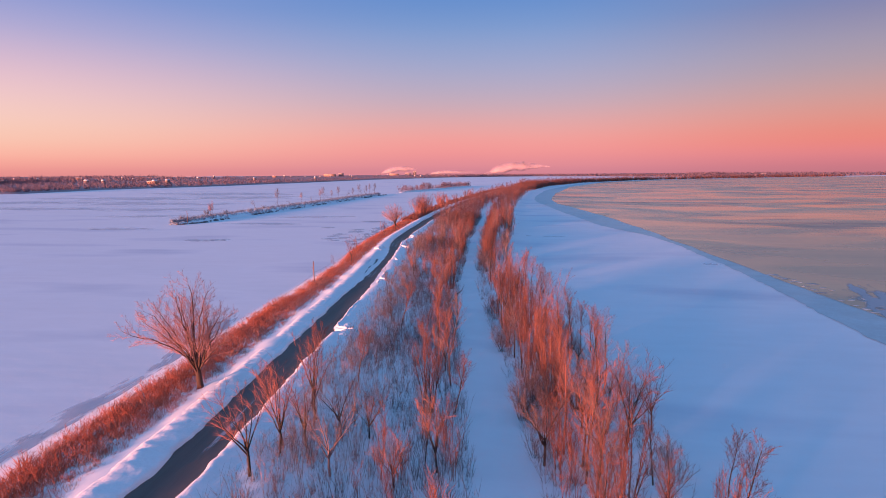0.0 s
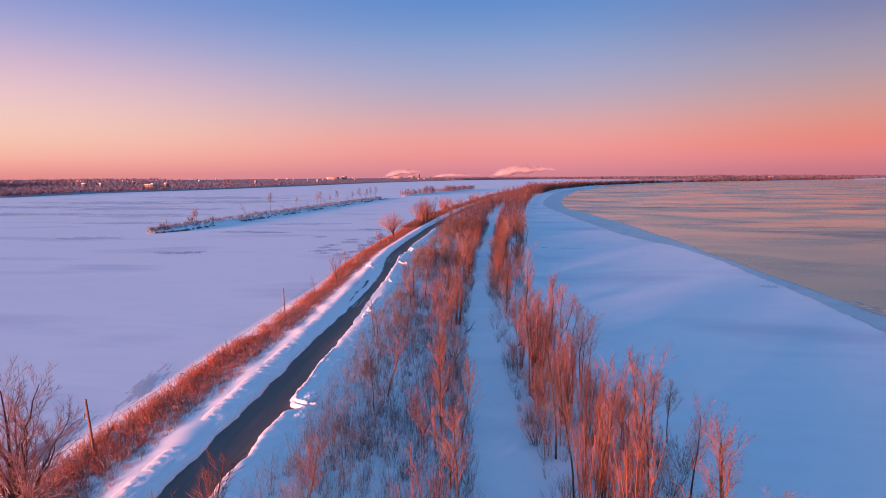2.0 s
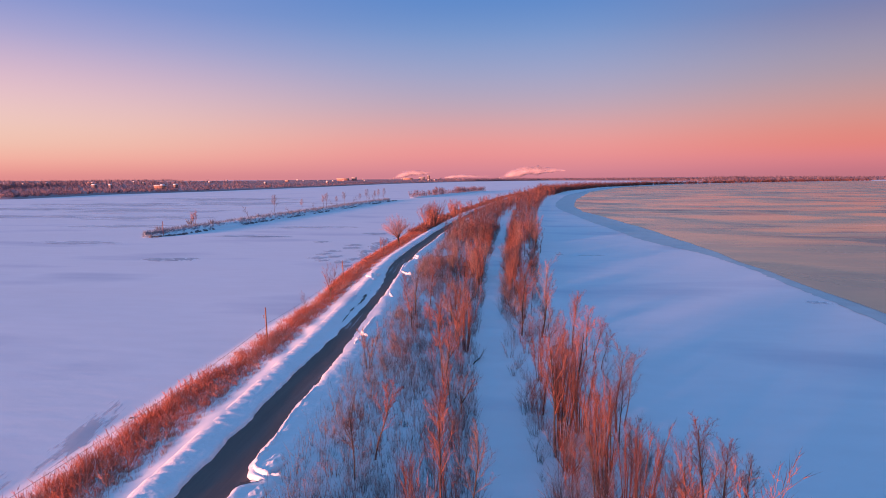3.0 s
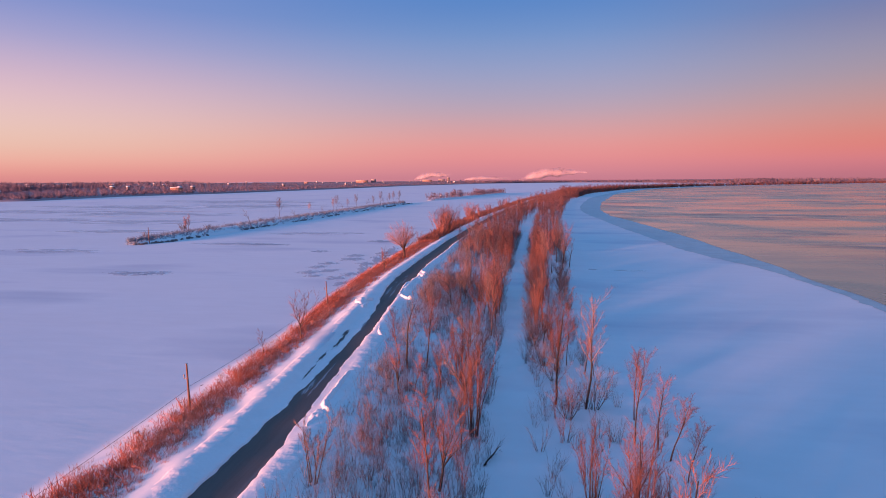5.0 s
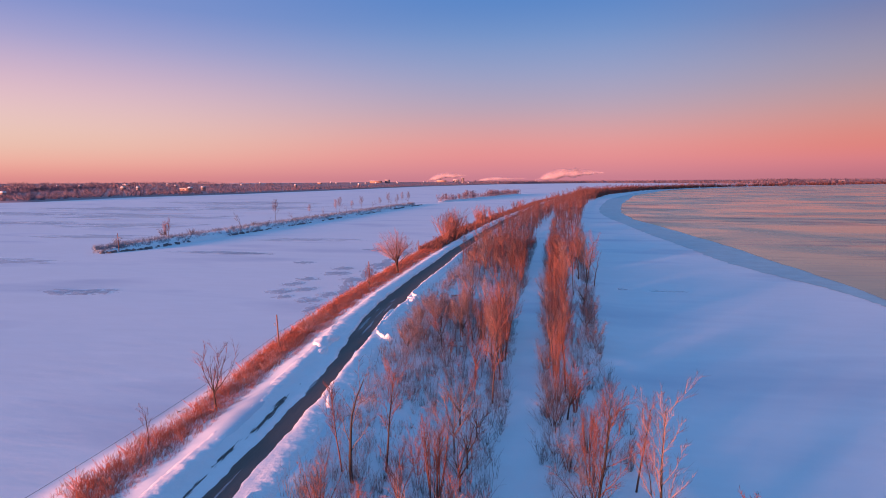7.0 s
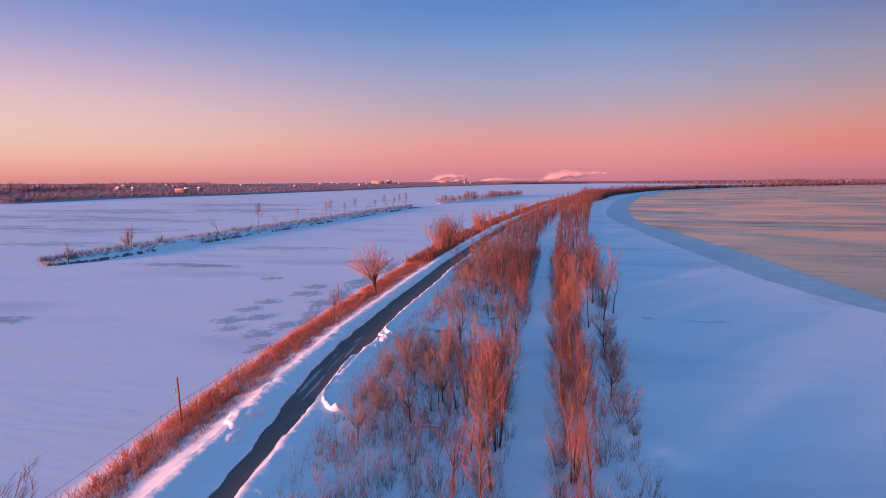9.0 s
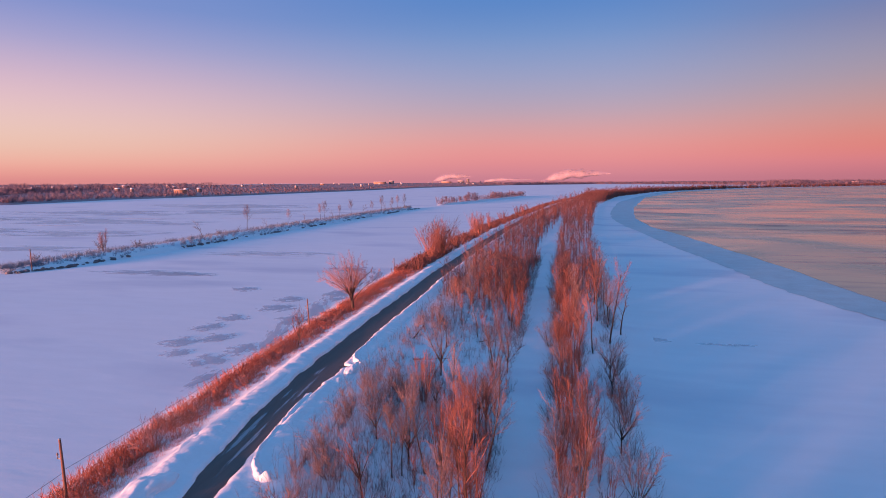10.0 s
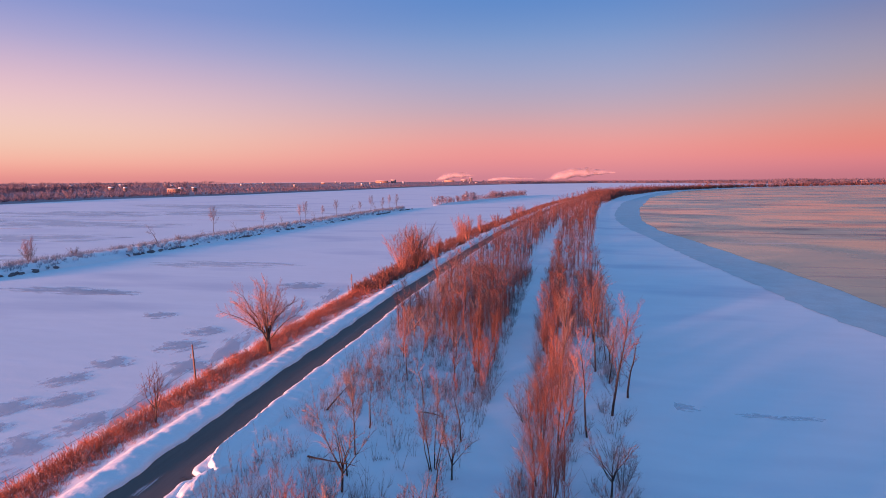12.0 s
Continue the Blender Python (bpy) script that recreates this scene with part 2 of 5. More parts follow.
ICEDARK = feathered("bare_ice", (0.38, 0.48, 0.58), 0.55, 0.4)
FARICE = feathered("greyed_ice", (0.52, 0.57, 0.62), 0.36, 0.5)
DRIFTLINE = feathered("drifted_snow", (0.95, 0.90, 0.90), 0.95, 0.8)
TEALICE = feathered("broken_ice", (0.34, 0.46, 0.52), 0.9, 0.5)
PLATE = material("plate_ice", (0.33, 0.41, 0.42), 0.45, 0.25, 0.6, 0.3, 2.0, obj=0.35)
BAREROAD = feathered("bare_asphalt", (0.10, 0.085, 0.085), 1.0, 0.75)
STREAK = feathered("packed_snow", (0.62, 0.63, 0.68), 0.5, 0.7)


def steam_material():
    """Thin steam: wisps of uneven density."""
    m = bpy.data.materials.new("steam")
    m.use_nodes = True
    n, l = m.node_tree.nodes, m.node_tree.links
    b = n["Principled BSDF"]
    b.inputs["Base Color"].default_value = (0.62, 0.54, 0.58, 1)
    b.inputs["Roughness"].default_value = 1.0
    b.inputs["Specular IOR Level"].default_value = 0.0
    co, t, r = n.new("ShaderNodeTexCoord"), n.new("ShaderNodeTexNoise"), n.new("ShaderNodeMapRange")
    t.inputs["Scale"].default_value, t.inputs["Detail"].default_value = 0.02, 5
    l.new(co.outputs["Object"], t.inputs["Vector"])
    for k, v in ((1, 0.34), (2, 0.70), (3, 0.02), (4, 0.26)):
        r.inputs[k].default_value = v
    l.new(t.outputs[0], r.inputs[0])
    l.new(r.outputs[0], b.inputs["Alpha"])
    return m


STEAM = steam_material()


# ---- mesh helpers ----
def tri_mesh(name, v, t, mat, smooth=False):
    me = bpy.data.meshes.new(name)
    v, t = np.asarray(v, np.float32), np.asarray(t, np.int32)
    me.vertices.add(len(v))
    me.vertices.foreach_set("co", v.ravel())
    me.loops.add(t.size)
    me.loops.foreach_set("vertex_index", t.ravel())
    me.polygons.add(len(t))
    me.polygons.foreach_set("loop_start", np.arange(0, t.size, t.shape[1], dtype=np.int32))
    if smooth:
        me.polygons.foreach_set("use_smooth", np.ones(len(t), bool))
    me.materials.append(mat)
    me.update(calc_edges=True)
    return me


def part(name, data, parent, label=""):
    ob = new(name, data)
    ob.parent = parent
    return tagged(ob, label)


def thing(name, x, y, z, label, category, group="", turn=0.0):
    ob = new(name)
    ob.matrix_basis = pose(x, y, z, 0, 0, turn)
    return tagged(ob, label, category, group)


class Shape:
    """Gathers triangles."""

    def __init__(self):
        self.v, self.t, self.thick = [], [], 1.0

    def tube(self, pts, radii, sides=4, cap=True):
        pts = [Vector(p) for p in pts]
        base = len(self.v)
        for i, p in enumerate(pts):
            d = (pts[min(i + 1, len(pts) - 1)] - pts[max(i - 1, 0)]).normalized()
            a = d.orthogonal().normalized()
            b = d.cross(a)
            for k in range(sides):
                w = 2 * math.pi * k / sides
                self.v.append(tuple(p + (a * math.cos(w) + b * math.sin(w)) * radii[i]))
        for i in range(len(pts) - 1):
            for k in range(sides):
                a, b = base + i * sides + k, base + i * sides + (k + 1) % sides
                self.t += [(a, b, b + sides), (a, b + sides, a + sides)]
        if cap:
            e = base + (len(pts) - 1) * sides
            self.t += [(e, e + k, e + k + 1) for k in range(1, sides - 1)]

    def cone(self, p, q, r):
        p, q = Vector(p), Vector(q)
        d = q - p
        a = d.orthogonal().normalized() * r * self.thick
        b = d.normalized().cross(a)
        i = len(self.v)
        self.v += [tuple(p + a), tuple(p - a * 0.5 + b * 0.87), tuple(p - a * 0.5 - b * 0.87), tuple(q)]
        self.t += [(i, i + 1, i + 3), (i + 1, i + 2, i + 3), (i + 2, i, i + 3)]

    def box(self, x0, y0, z0, x1, y1, z1):
        i = len(self.v)
        self.v += [(x, y, z) for z in (z0, z1) for y in (y0, y1) for x in (x0, x1)]
        for a, b, c, d in ((0, 2, 3, 1), (4, 5, 7, 6), (0, 1, 5, 4), (2, 6, 7, 3), (0, 4, 6, 2), (1, 3, 7, 5)):
            self.t += [(i + a, i + b, i + c), (i + a, i + c, i + d)]

    def arrays(self):
        return np.array(self.v, np.float32), np.array(self.t, np.int32)


def wander(rng, p, d, length, steps, jitter, lift):
    pts = [p.copy()]
    for _ in range(steps):
        d = (d + Vector(rng.normal(0, jitter, 3)) + Vector((0, 0, lift))).normalized()
        pts.append(pts[-1] + d * (length / steps))
    return pts


def off_axis(rng, d, angle, spin):
    a = d.orthogonal().normalized()
    b = d.cross(a)
    return (d * math.cos(angle) + (a * math.cos(spin) + b * math.sin(spin)) * math.sin(angle)).normalized()


def grow(stem, crown, rng, p, d, length, r, level, spec):
    """One limb and all that it bears. spec: per level (steps, jitter, lift, children, angle, ratio, first)."""
    steps, jitter, lift, children, angle, ratio, first = spec[level]
    pts = wander(rng, p, d, length, steps, jitter, lift)
    radii = [r * (1 - 0.75 * i / steps) for i in range(steps + 1)]
    (stem if level == 0 or (level == 1 and len(spec) == 4) else crown).tube(pts, radii, 6 if level == 0 else 3, cap=False)
    last = level == len(spec) - 2
    for k in range(children):
        f = first + (1 - first) * (k + rng.random()) / children
        i = min(int(f * steps), steps - 1)
        q = pts[i].lerp(pts[i + 1], f * steps - i)
        along = (pts[i + 1] - pts[i]).normalized()
        e = off_axis(rng, along, angle * rng.uniform(0.6, 1.3), k * 2.4 + rng.uniform(-0.6, 0.6))
        size = length * ratio * rng.uniform(0.6, 1.15) * (1.15 - 0.55 * f)
        if last:
            e = (e + Vector((0, 0, spec[-1][2]))).normalized()
            mid = q + e * size
            crown.cone(q, mid, spec[-1][0])
            for _ in range(int(spec[-1][1])):
                s = rng.uniform(0.15, 0.7)
                g = off_axis(rng, e, rng.uniform(0.35, 0.8), rng.uniform(0, 6.3))
                g = (g + Vector((0, 0, spec[-1][2]))).normalized()
                w = q.lerp(mid, s)
                crown.cone(w, w + g * size * rng.uniform(0.35, 0.7), spec[-1][0] * 0.7)
        else:
            grow(stem, crown, rng, q, e, size, max(r * (1 - 0.75 * f) * 0.46, 0.015), level + 1, spec)


# per level: steps, jitter, lift, children, angle, ratio of a child's length, first fork; last row: twig radius, side twigs, lift
BROAD = [(4, 0.05, 0.10, 12, 0.78, 1.85, 0.20), (7, 0.07, 0.035, 11, 0.55, 0.36, 0.22), (4, 0.10, 0.07, 10, 0.55, 0.44, 0.10), (0.0125, 5, 0.14)]
UPRIGHT = [(7, 0.05, 0.08, 16, 0.60, 0.40, 0.40), (4, 0.12, 0.14, 9, 0.58, 0.50, 0.15), (0.016, 4, 0.22)]
STEMMY = [(6, 0.06, 0.06, 9, 0.52, 0.36, 0.38), (3, 0.12, 0.14, 7, 0.55, 0.54, 0.15), (0.016, 3, 0.22)]
SNAG = [(6, 0.10, 0.05, 8, 0.75, 0.42, 0.30), (4, 0.16, 0.08, 6, 0.7, 0.42, 0.2), (0.019, 2, 0.15)]


def light_tree(seed, height, limbs=12, thick=0.055):
    """A plain bare tree for the distance."""
    rng = np.random.default_rng(seed)
    s = Shape()
    top = Vector((rng.normal(0, 0.3), rng.normal(0, 0.3), height))
    s.cone((0, 0, -0.3), top, height * 0.016)
    for k in range(limbs):
        f = rng.uniform(0.22, 0.9)
        p = Vector((0, 0, -0.3)).lerp(top, f)
        a, lean = k * 2.4 + rng.uniform(-0.5, 0.5), rng.uniform(0.35, 0.9)
        d = Vector((math.cos(a) * lean, math.sin(a) * lean, 1)).normalized()
        q = p + d * height * rng.uniform(0.2, 0.38) * (1.25 - 0.6 * f)
        s.cone(p, q, thick)
        for _ in range(4):
            w = p.lerp(q, rng.uniform(0.25, 0.95))
            g = off_axis(rng, d, rng.uniform(0.4, 1.0), rng.uniform(0, 6.3))
            s.cone(w, w + g * height * rng.uniform(0.09, 0.2), thick * 0.7)
    return s.arrays()


def tree_arrays(kind, seed, height, thick=1.0):
    rng = np.random.default_rng(seed)
    stem, crown, limbs = Shape(), Shape(), []
    crown.thick = thick
    if kind == "broad":
        top = height * (0.22 if height > 12.5 else 0.27)
        depth, near = (0.7, 0.12) if height > 12.5 else (0.95, 0.0)
        bole = wander(rng, Vector((0, 0, -0.3)), Vector((-0.10, 0, 1)), top + 0.3, 4, 0.03, 0.05)
        stem.tube(bole, [height * r for r in (0.034, 0.027, 0.025, 0.024, 0.018)], 8)
        for k in range(15):
            u = (k + rng.random()) / 15
            phi, a = 0.06 + 1.2 * u ** 0.75, k * 2.4 + rng.uniform(-0.3, 0.3)
            p = bole[0].lerp(bole[-1], rng.uniform(0.5, 1.0))
            reach, up = height * 0.60 * math.sin(phi), height * (0.34 + 0.66 * math.cos(phi))
            tip = Vector((reach * math.cos(a) - 0.07 * height, reach * math.sin(a) * depth - near * height, up)) * rng.uniform(0.80, 0.98)
            bow = p.lerp(tip, 0.45) + Vector((-math.cos(a), -math.sin(a), 1.1)) * height * 0.05 * math.sin(phi)
            pts = [p.lerp(bow, f).lerp(bow.lerp(tip, f), f) + Vector(rng.normal(0, 0.011 * height, 3)) * f for f in np.linspace(0, 1, 10)]
            r0, long = height * 0.0112 * (1.15 - 0.35 * phi), (tip - p).length
            limb = Shape()
            limb.tube(pts, [r0 * (1 - 0.9 * f) + 0.008 for f in np.linspace(0, 1, 10)], 5)
            limbs.append(limb.arrays())
            for q in range(13):
                f = 0.18 + 0.82 * (q + rng.random()) / 13
                m = min(int(f * 9), 8)
                along_limb = (pts[m + 1] - pts[m]).normalized()
                e = off_axis(rng, along_limb, rng.uniform(0.3, 0.7), q * 2.4 + rng.uniform(-0.6, 0.6))
                grow(stem, crown, rng, pts[m].lerp(pts[m + 1], f * 9 - m), e, long * 0.46 * rng.uniform(0.6, 1.15) * (1.2 - 0.75 * f), max(r0 * (1 - 0.9 * f) * 0.5, 0.016), 2, BROAD)
    elif kind == "upright":
        grow(stem, crown, rng, Vector((0, 0, -0.3)), Vector((rng.normal(0, 0.06), rng.normal(0, 0.06), 1)), height, height * 0.0115, 0, UPRIGHT)
    elif kind == "clump":
        for k in range(5):
            a = k * 1.26 + rng.uniform(-0.4, 0.4)
            lean = rng.uniform(0.08, 0.30)
            d = Vector((math.cos(a) * lean, math.sin(a) * lean, 1)).normalized()
            grow(stem, crown, rng, Vector((math.cos(a) * 0.25, math.sin(a) * 0.25, -0.3)), d, height * rng.uniform(0.7, 1.02), height * 0.0085, 0, STEMMY)
    elif kind == "snag":
        grow(stem, crown, rng, Vector((0, 0, -0.3)), Vector((rng.normal(0, 0.12), rng.normal(0, 0.12), 1)), height, height * 0.018, 0, SNAG)
    elif kind == "broom":
        for k in range(11):
            a, lean = k * 2.4 + rng.uniform(-0.4, 0.4), rng.uniform(0.02, 0.20)
            d = Vector((math.cos(a) * lean, math.sin(a) * lean, 1)).normalized()
            pts = wander(rng, Vector((math.cos(a) * 0.35, math.sin(a) * 0.35, -0.3)), d, height * rng.uniform(0.7, 1.04), 6, 0.04, 0.03)
            # dark bark below, red twig colour above: also paints shaded base and lit top
            stem.tube(pts[:4], [height * 0.0075 * f for f in (1, 0.85, 0.7, 0.55)], 4, cap=False)
            crown.tube(pts[3:], [height * 0.0041, height * 0.003, height * 0.002, height * 0.001], 3, cap=False)
            for _ in range(24):
                f = rng.uniform(0.34, 0.97) * 6
                m = min(int(f), 5)
                w, up = pts[m].lerp(pts[m + 1], f - m), (pts[m + 1] - pts[m]).normalized()
                g = off_axis(rng, up, rng.uniform(0.18, 0.5), rng.uniform(0, 6.28))
                tip = w + g * height * rng.uniform(0.09, 0.2)
                crown.cone(w, tip, 0.017)
                for _ in range(2):
                    b = w.lerp(tip, rng.uniform(0.2, 0.7))
                    crown.cone(b, b + off_axis(rng, g, rng.uniform(0.25, 0.55), rng.uniform(0, 6.28)) * height * rng.uniform(0.05, 0.1), 0.012)
    elif kind == "spread":
        bole = wander(rng, Vector((0, 0, -0.3)), Vector((rng.normal(0, 0.1), rng.normal(0, 0.1), 1)), height * 0.34, 3, 0.05, 0.03)
        stem.tube(bole, [height * 0.016 * f for f in (1, 0.85, 0.75, 0.62)], 5, cap=False)
        for k in range(7):
            a, lean = k * 2.4 + rng.uniform(-0.4, 0.4), rng.uniform(0.15, 0.85)
            d = Vector((math.cos(a) * lean, math.sin(a) * lean, 1)).normalized()
            long = height * rng.uniform(0.5, 0.72)
            pts = wander(rng, bole[2].lerp(bole[3], rng.random()), d, long, 5, 0.09, 0.06)
            stem.tube(pts, [height * 0.0085 * f for f in (1, 0.8, 0.6, 0.42, 0.28, 0.12)], 3, cap=False)
            for _ in range(9):
                f = rng.uniform(0.22, 0.98) * 5
                m = min(int(f), 4)
                w, up = pts[m].lerp(pts[m + 1], f - m), (pts[m + 1] - pts[m]).normalized()
                g = off_axis(rng, up, rng.uniform(0.35, 0.8), rng.uniform(0, 6.28))
                tip = w + (g + Vector((0, 0, 0.18))).normalized() * long * rng.uniform(0.22, 0.42)
                crown.cone(w, tip, 0.021)
                for _ in range(5):
                    b = w.lerp(tip, rng.uniform(0.15, 0.85))
                    h = off_axis(rng, g, rng.uniform(0.3, 0.75), rng.uniform(0, 6.28))
                    crown.cone(b, b + (h + Vector((0, 0, 0.2))).normalized() * long * rng.uniform(0.09, 0.2), 0.0135)
    elif kind == "bush":
        for k in range(13):
            a, lean = k * 2.4 + rng.uniform(-0.5, 0.5), rng.uniform(0.08, 0.75)
            d = Vector((math.cos(a) * lean, math.sin(a) * lean, 1)).normalized()
            pts = wander(rng, Vector((math.cos(a) * 0.3, math.sin(a) * 0.3, -0.3)), d, height * rng.uniform(0.6, 1.05), 4, 0.10, 0.05)
            stem.tube(pts, [height * 0.008 * f for f in (1, 0.8, 0.6, 0.4, 0.15)], 3, cap=False)
            for _ in range(16):
                f = rng.uniform(0.25, 0.97) * 4
                m = min(int(f), 3)
                w, up = pts[m].lerp(pts[m + 1], f - m), (pts[m + 1] - pts[m]).normalized()
                g = off_axis(rng, up, rng.uniform(0.35, 0.9), rng.uniform(0, 6.28))
                tip = w + g * height * rng.uniform(0.14, 0.3)
                crown.cone(w, tip, 0.019)
                for _ in range(2):
                    b = w.lerp(tip, rng.uniform(0.25, 0.8))
                    crown.cone(b, b + off_axis(rng, g, rng.uniform(0.3, 0.8), rng.uniform(0, 6.28)) * height * rng.uniform(0.07, 0.14), 0.013)
    if kind == "sheaf":
        for _ in range(22):
            a, lean = rng.uniform(0, 6.28), rng.uniform(0.03, 0.5)
            d = Vector((math.cos(a) * lean, math.sin(a) * lean, 1)).normalized()
            p = Vector((math.cos(a) * 0.4, math.sin(a) * 0.4, -0.3))
            q = p + d * height * rng.uniform(0.65, 1.05)
            (stem if lean < 0.15 else crown).cone(p, q, 0.07)
            for _ in range(15):
                g = off_axis(rng, d, rng.uniform(0.25, 0.75), rng.uniform(0, 6.28))
                w = p.lerp(q, rng.uniform(0.3, 0.92))
                crown.cone(w, w + g * height * rng.uniform(0.1, 0.24), 0.035)
    return stem.arrays(), crown.arrays(), limbs


def shrub_arrays(seed, height, stems, twigs, spread=0.45, r=0.014):
    rng = np.random.default_rng(seed)
    s = Shape()
    for _ in range(stems):
        a, lean = rng.uniform(0, 6.28), rng.uniform(0.05, spread)
        p = Vector((math.cos(a) * rng.uniform(0, 0.3), math.sin(a) * rng.uniform(0, 0.3), -0.1))
        d = Vector((math.cos(a) * lean, math.sin(a) * lean, 1)).normalized()
        q = p + d * height * rng.uniform(0.6, 1.1)
        s.cone(p, q, r)
        for _ in range(twigs):
            f = rng.uniform(0.25, 0.85)
            g = off_axis(rng, d, rng.uniform(0.3, 0.7), rng.uniform(0, 6.28))
            w = p.lerp(q, f)
            s.cone(w, w + g * height * rng.uniform(0.2, 0.45), r * 0.65)
    return s.arrays()


def scatter(name, kinds, places, mat, label, category):
    """Many plants as one mesh. places: rows of x, y, z, turn, scale, kind."""
    vs, ts, n = [], [], 0
    for x, y, z, turn, size, k in places:
        v, t = kinds[int(k) % len(kinds)]
        c, s = math.cos(turn) * size, math.sin(turn) * size
        w = np.empty_like(v)
        w[:, 0], w[:, 1], w[:, 2] = v[:, 0] * c - v[:, 1] * s + x, v[:, 0] * s + v[:, 1] * c + y, v[:, 2] * size + z
        vs.append(w)
        ts.append(t + n)
        n += len(v)
    return tagged(new(name, tri_mesh(name, np.concatenate(vs), np.concatenate(ts), mat)), label, category, kind="stuff")


# ---- plan: lines that run along the causeway, as x over y ----
def line(*knots):
    ys, xs = [k[0] for k in knots], [k[1] for k in knots]

    def at(y):
        # smooth by averaging the straight line over a short stretch
        w = 6 + 0.04 * np.abs(np.asarray(y, float))
        return (np.interp(y - w, ys, xs) + 2 * np.interp(y, ys, xs) + np.interp(y + w, ys, xs)) / 4
    return at


road_x = line((-400, -10), (-60, -20), (54, -21.4), (88, -22.5), (121, -24.0), (155, -26.2), (190, -28.9), (205, -29.8), (235, -29.6),
              (270, -29.4), (312, -28.0), (375, -25.0), (447, -20.6), (560, -9.0), (740, 9), (1036, 60), (1400, 178), (1830, 430), (2100, 690), (2350, 970), (2650, 1290), (2950, 1690), (3300, 2150))
path_x = line((-400, 8), (40, 5.0), (60, 3.4), (80, 1.2), (110, -1.2), (140, -2.8), (180, -3.1), (225, -3.0), (300, -2.4), (380, -0.4), (480, 4.0), (560, 13), (740, 31), (1036, 82), (1400, 200), (1830, 450), (2100, 710), (2350, 990), (2650, 1310), (2950, 1710), (3300, 2170))
path_w = line((-400, 3.0), (60, 3.0), (110, 2.7), (150, 2.0), (225, 2.4), (300, 2.0), (420, 1.7), (520, 1.2), (3000, 1.2))
belt_x = line((-400, 20), (60, 18.0), (75, 16), (92, 14.3), (125, 13.5), (140, 10.5), (155, 7.0), (190, 6.8), (230, 9.5), (295, 11.7), (390, 16), (555, 29), (740, 46), (1036, 97), (1400, 215), (1830, 466), (2100, 726), (2350, 1006), (2650, 1326), (2950, 1726), (3300, 2186))
shore_x = line((-400, -30), (0, -40), (60, -40), (130, -41), (165, -41), (195, -44.0), (250, -45.8), (300, -46), (350, -46), (447, -41), (560, -29), (740, -11), (1036, 40), (1400, 158), (1830, 410), (2100, 670), (2350, 950), (2650, 1270), (2950, 1670), (3300, 2130))
rim_in = line((-600, 58), (98, 60.6), (121, 63.4), (150, 66), (190, 66.7), (218, 67.3), (237, 66.5), (246, 63.8), (256, 60), (268, 56.5), (282, 54), (310, 52), (345, 49.5), (390, 46), (450, 43), (500, 39), (580, 42), (670, 53),
              (836, 76), (953, 104), (1145, 150), (1477, 252), (1900, 515), (2150, 776), (2400, 1055), (2700, 1376), (3000, 1776), (3300, 2200))
rim_out = line((-600, 68), (110, 71), (150, 70.7), (200, 70), (240, 70), (275, 69.5), (300, 68.8), (330, 67.5), (365, 65.5), (400, 62.5), (440, 58.5), (475, 54), (525, 54.5), (570, 58), (640, 68), (700, 75), (811, 96),
               (1020, 134), (1145, 175), (1477, 276), (1900, 540), (2150, 800), (2400, 1080), (2700, 1400), (3000, 1800), (3300, 2220))
ICE = -2.2


def ease(a, b, x):
    t = np.clip((x - a) / (b - a), 0, 1)
    return t * t * (3 - 2 * t)


def lumps(x, y, size, seed=0.0):
    """Cheap smooth unevenness of about -1 to 1."""
    x, y = np.asarray(x) / size + seed, np.asarray(y) / size - seed * 1.7
    return (np.sin(x * 1.3 + 1.7 * np.sin(y * 0.9)) + np.sin(y * 1.7 + 1.3 * np.sin(x * 1.1 + 2)) + np.sin((x + y) * 0.8 + 4)) / 3


def ground_z(x, y):
    x, y = np.asarray(x, float), np.asarray(y, float)
    c, p, b, s = road_x(y), path_x(y), belt_x(y), shore_x(y)
    left = ICE + (0.50 - ICE) * np.interp((x - s) / (c - 4.6 - s), [0, 0.06, 0.22, 0.50, 0.80, 0.93, 1], [0, 0.06, 0.23, 0.45, 0.74, 0.90, 1])
    wood = 0.1 - 1.75 * ease(c + 4, p - 3, x)
    right = np.where(x < p - 3, wood, -1.65 - (ICE + 1.65) * -1 * ease(b - 1, b + 9, x))
    z = np.where(x < c, left, right)
    off_ice = ease(s, s + 4, x) * (1 - ease(b, b + 8, x))
    z = z + off_ice * (0.16 * lumps(x, y, 2.3) + 0.10 * lumps(x, y, 0.9, 3)) * ease(3.0, 5, np.abs(x - c))
    z = z + (1 - off_ice) * 0.03 * lumps(x, y, 9, 2)
    bed = 1 - ease(2.4, 3.4, np.abs(x - c))
    return z * (1 - bed) + bed * -0.06


# ---- ground: one sheet to the horizon ----
def sheet(name, xs, ys, z, mat, label, kind="structure", smooth=True):
    """A grid: xs is (rows, columns) over the rows ys."""
    rows, cols = xs.shape
    yy = np.repeat(ys[:, None], cols, 1)
    v = np.stack([xs, yy, z(xs, yy)], -1).reshape(-1, 3)
    i = (np.arange(rows - 1)[:, None] * cols + np.arange(cols - 1)).reshape(-1, 1)
    q = i + np.array([[0, 1, cols + 1, cols]])
    return tagged(new(name, tri_mesh(name, v, q, mat, smooth)), label, kind=kind)


